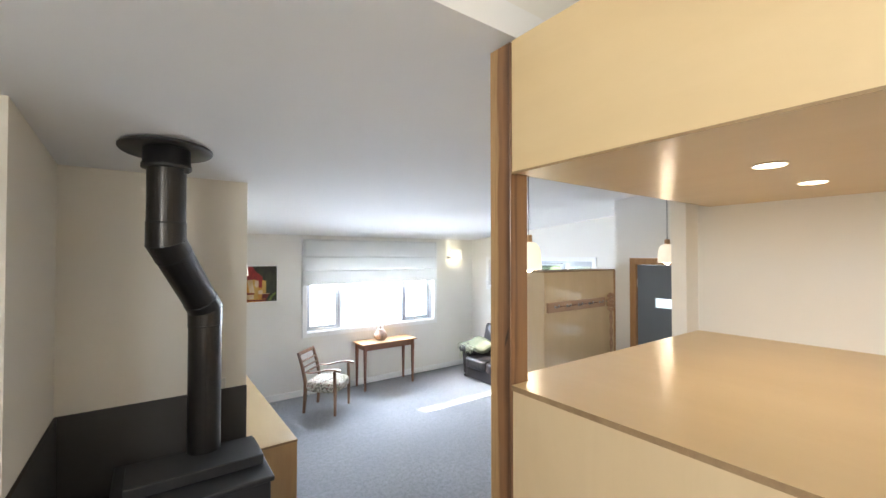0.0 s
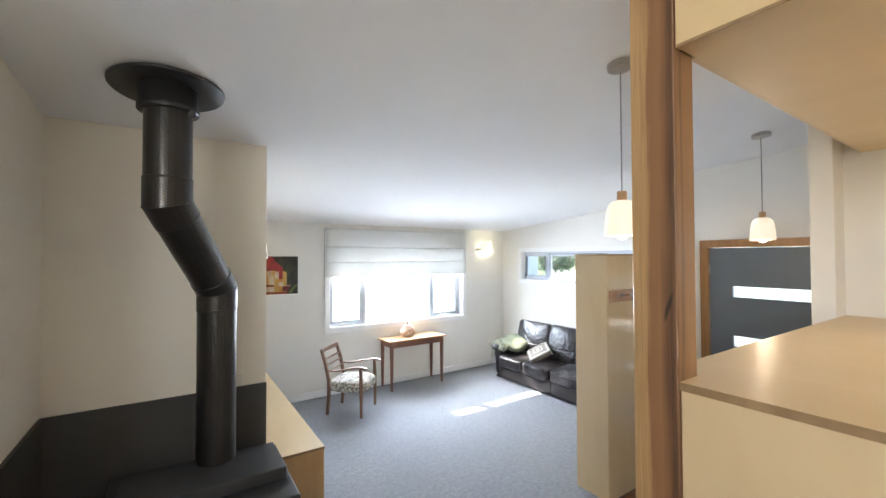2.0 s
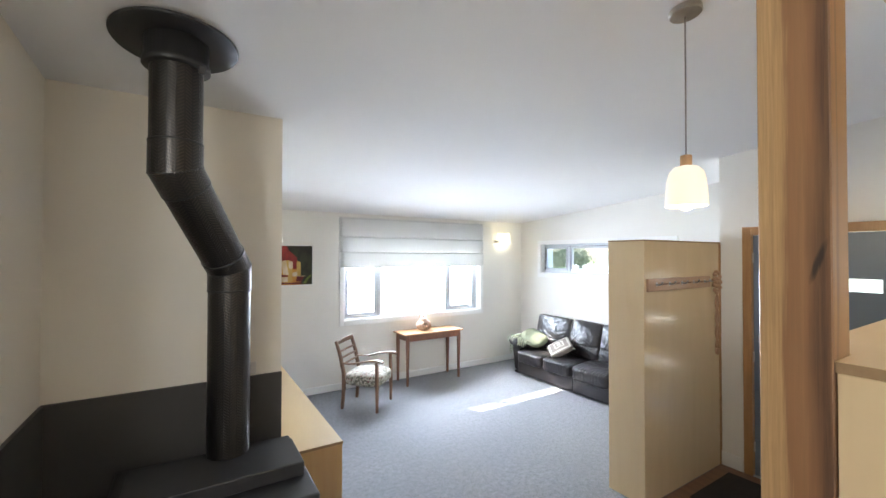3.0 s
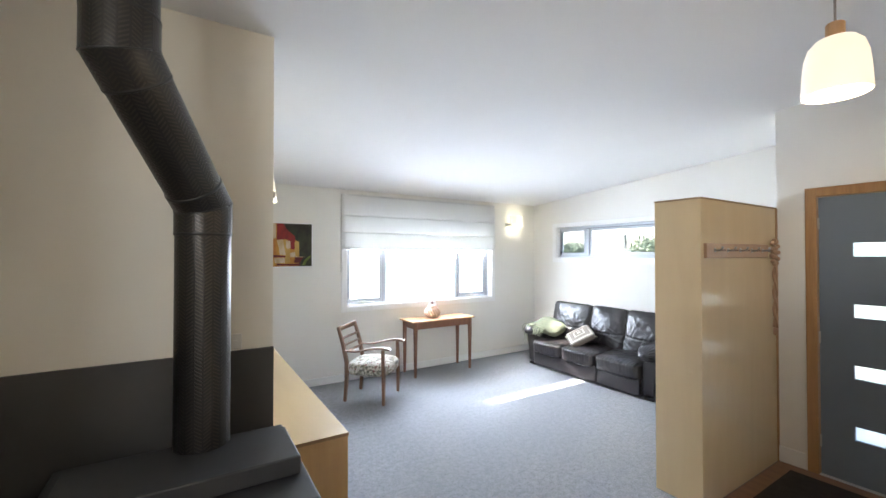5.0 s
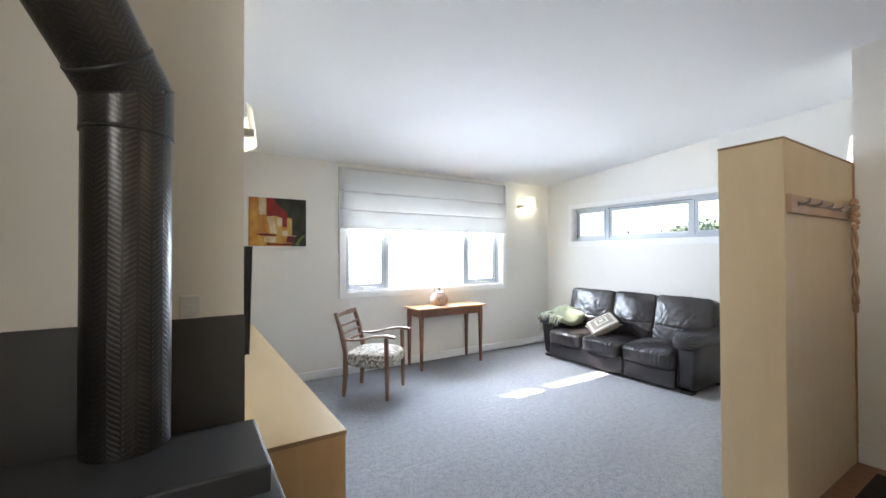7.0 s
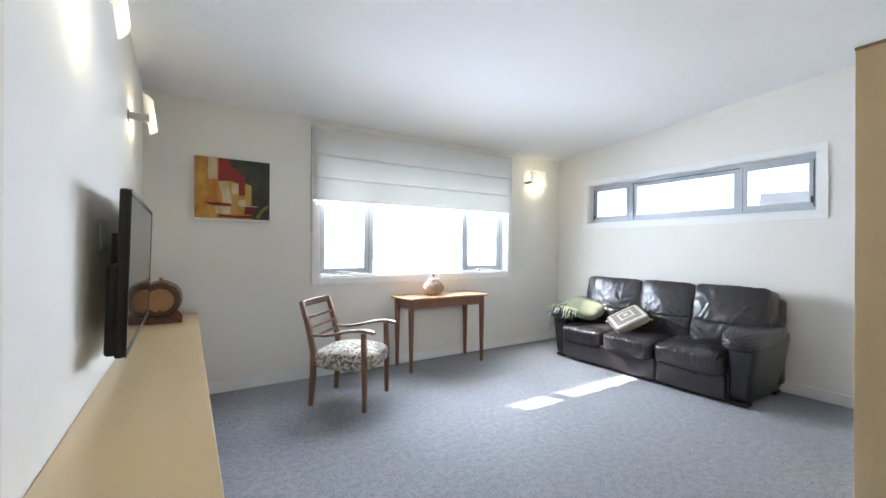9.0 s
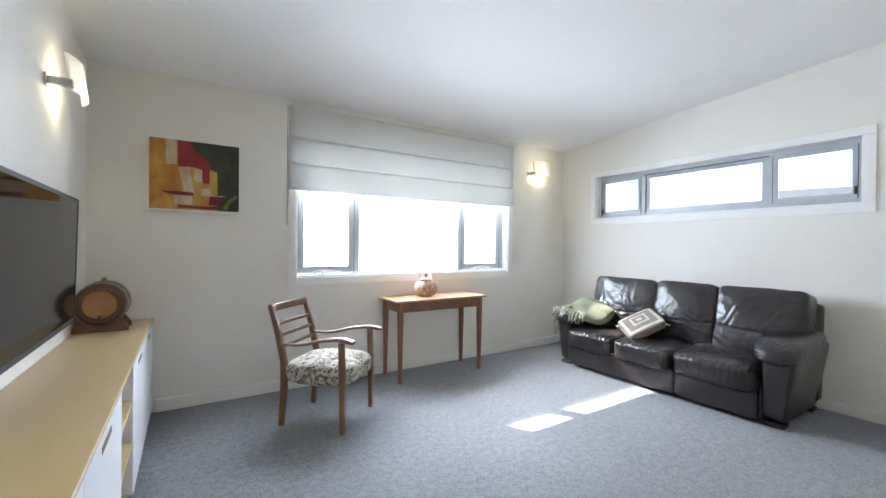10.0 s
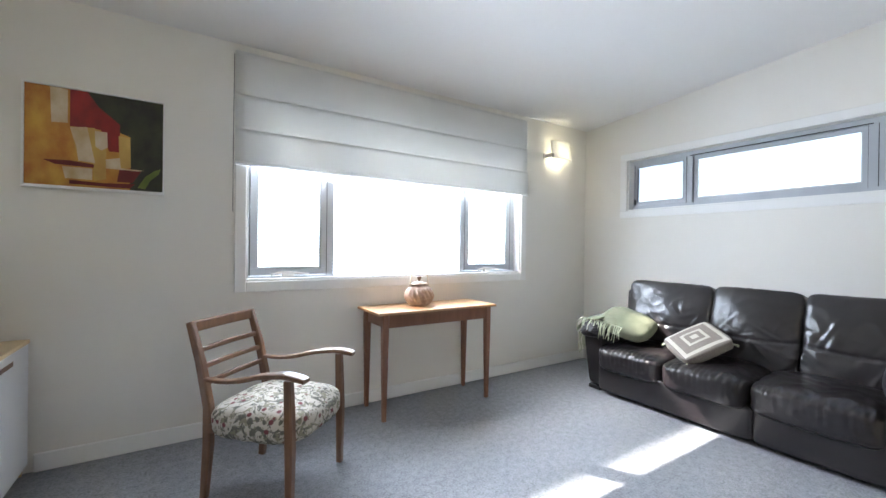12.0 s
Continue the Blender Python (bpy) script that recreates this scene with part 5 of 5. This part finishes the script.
def tree(at, height, spread, seed):
    rng = random.Random(seed)
    t = thing("tree", at, "leafy green garden tree beyond the window", "tree", "garden trees")
    part("trunk", tube([(0, 0, 0), (0.05, 0.03, height * 0.3), (0.0, 0.1, height * 0.62)], [0.16, 0.12, 0.05], 10), BARK, t, smooth=True)
    tips = []
    for k in range(9):
        a = k * 2.4 + rng.random()
        z0 = height * (0.22 + 0.035 * k)
        tip = Vector((spread * 0.62 * math.cos(a), spread * 0.62 * math.sin(a), z0 + height * 0.24))
        part("limb", tube([(0.03, 0.04, z0), Vector((0.03, 0.04, z0)).lerp(tip, 0.5) + Vector((0, 0, 0.12)), tip], [0.05, 0.035, 0.012], 7), BARK, t, smooth=True)
        tips.append(tip)
    tips.append(Vector((0, 0, height * 0.8)))
    verts, faces = [], []
    for tip in tips:
        for _ in range(420):
            d = Vector((rng.gauss(0, 1), rng.gauss(0, 1), rng.gauss(0, 0.8))) * spread * 0.25
            q = Euler((rng.random() * 6, rng.random() * 6, rng.random() * 6)).to_matrix()
            sz = (0.07 + 0.06 * rng.random()) * spread * 0.8
            k = len(verts)
            for p in ((-0.5, 0, 0), (0, -0.28, 0.06), (0.6, 0, 0), (0, 0.28, 0.06)):
                verts.append(tip + d + q @ (Vector(p) * sz * 1.6))
            faces.append((k, k + 1, k + 2, k + 3))
    me = bpy.data.meshes.new("crown")
    me.from_pydata([tuple(v) for v in verts], [], faces)
    me.materials.append(LEAF)
    ob = new("crown", me)
    ob.parent = t
    tagged(ob, kind="stuff")


for spot, tall, wide, seed in (((34.0, 21.0, -0.25), 3.4, 2.0, 1), ((37.0, 19.5, -0.25), 4.1, 2.4, 2), ((31.0, 27.5, -0.25), 2.9, 1.7, 3), ((40.0, 17.5, -0.25), 4.9, 2.4, 4), ((39.0, 20.0, -0.25), 4.3, 2.2, 5)):
    tree(spot, tall, wide, seed)


def far_house():
    """Grey gabled roof over pale walls, beyond the garden on the sofa's side."""
    h = thing("far_house", pose(42.0, 14.0, -0.25, 0, 0, 18), "pale house with grey pitched roof beyond the garden", "house")
    part("wall", box(-2.5, 2.5, -3.4, 2.6, 0.0, 4.6), RENDERED, h)
    bm = bmesh.new()
    ends = [[bm.verts.new((x, y, z)) for x, z in ((-3.0, 4.75), (0.0, 6.2), (3.0, 4.75), (3.0, 4.6), (0.0, 6.0), (-3.0, 4.6))] for y in (-3.8, 3.0)]
    for e in ends:
        bm.faces.new((e[0], e[1], e[4], e[5]))
        bm.faces.new((e[1], e[2], e[3], e[4]))
    for i in range(6):
        k = (i + 1) % 6
        bm.faces.new((ends[0][i], ends[0][k], ends[1][k], ends[1][i]))
    part("roof", bm, ROOFGREY, h, "grey metal pitched roof")
    w = thing("garden_shed", pose(33.6, 24.0, -0.25, 0, 0, -35), "low white rendered garden shed with a flue", "shed")
    part("wall", box(-1.5, 1.3, -1.0, 1.0, 0.0, 2.25), RENDERED, w)
    part("roof", box(-1.6, 1.4, -1.1, 1.1, 2.251, 2.34), TRIM, w, "white flat roof")
    part("flue", lathe([(0.0, 2.0), (0.13, 2.0), (0.13, 3.55), (0.16, 3.56), (0.16, 3.62), (0.0, 3.62)], 16), ROOFGREY, w, "grey flue", at=(0.35, 0, 0))


far_house()


# added block; its height is set so its top edge trims the sun patch indoors
def sun_blocking_house():
    h = thing("sun_blocking_house", (0.0, 12.0, -0.25), "added pale rendered house block across the paving that cuts off the sun", "house")
    part("wall", box(-14, 12, 0.0, 7.0, 0.0, 7.30), RENDERED, h)
    part("roof", box(-14.2, 12.2, 0.001, 7.2, 7.301, 7.46), ALU, h, "flat grey metal roof")
    for x in (-9.0, -4.0, 2.5, 8.0):
        for z in (0.9, 4.2):
            w = part("window", boxes((x - 0.8, x + 0.8, -0.03, -0.002, z, z + 0.06), (x - 0.8, x + 0.8, -0.03, -0.002, z + 1.24, z + 1.3), (x - 0.8, x - 0.74, -0.03, -0.002, z + 0.061, z + 1.239), (x + 0.74, x + 0.8, -0.03, -0.002, z + 0.061, z + 1.239)), ALU, h, "grey window frame")
            part("pane", box(x - 0.739, x + 0.739, -0.012, -0.006, z + 0.061, z + 1.239), SCREEN, w)


sun_blocking_house()
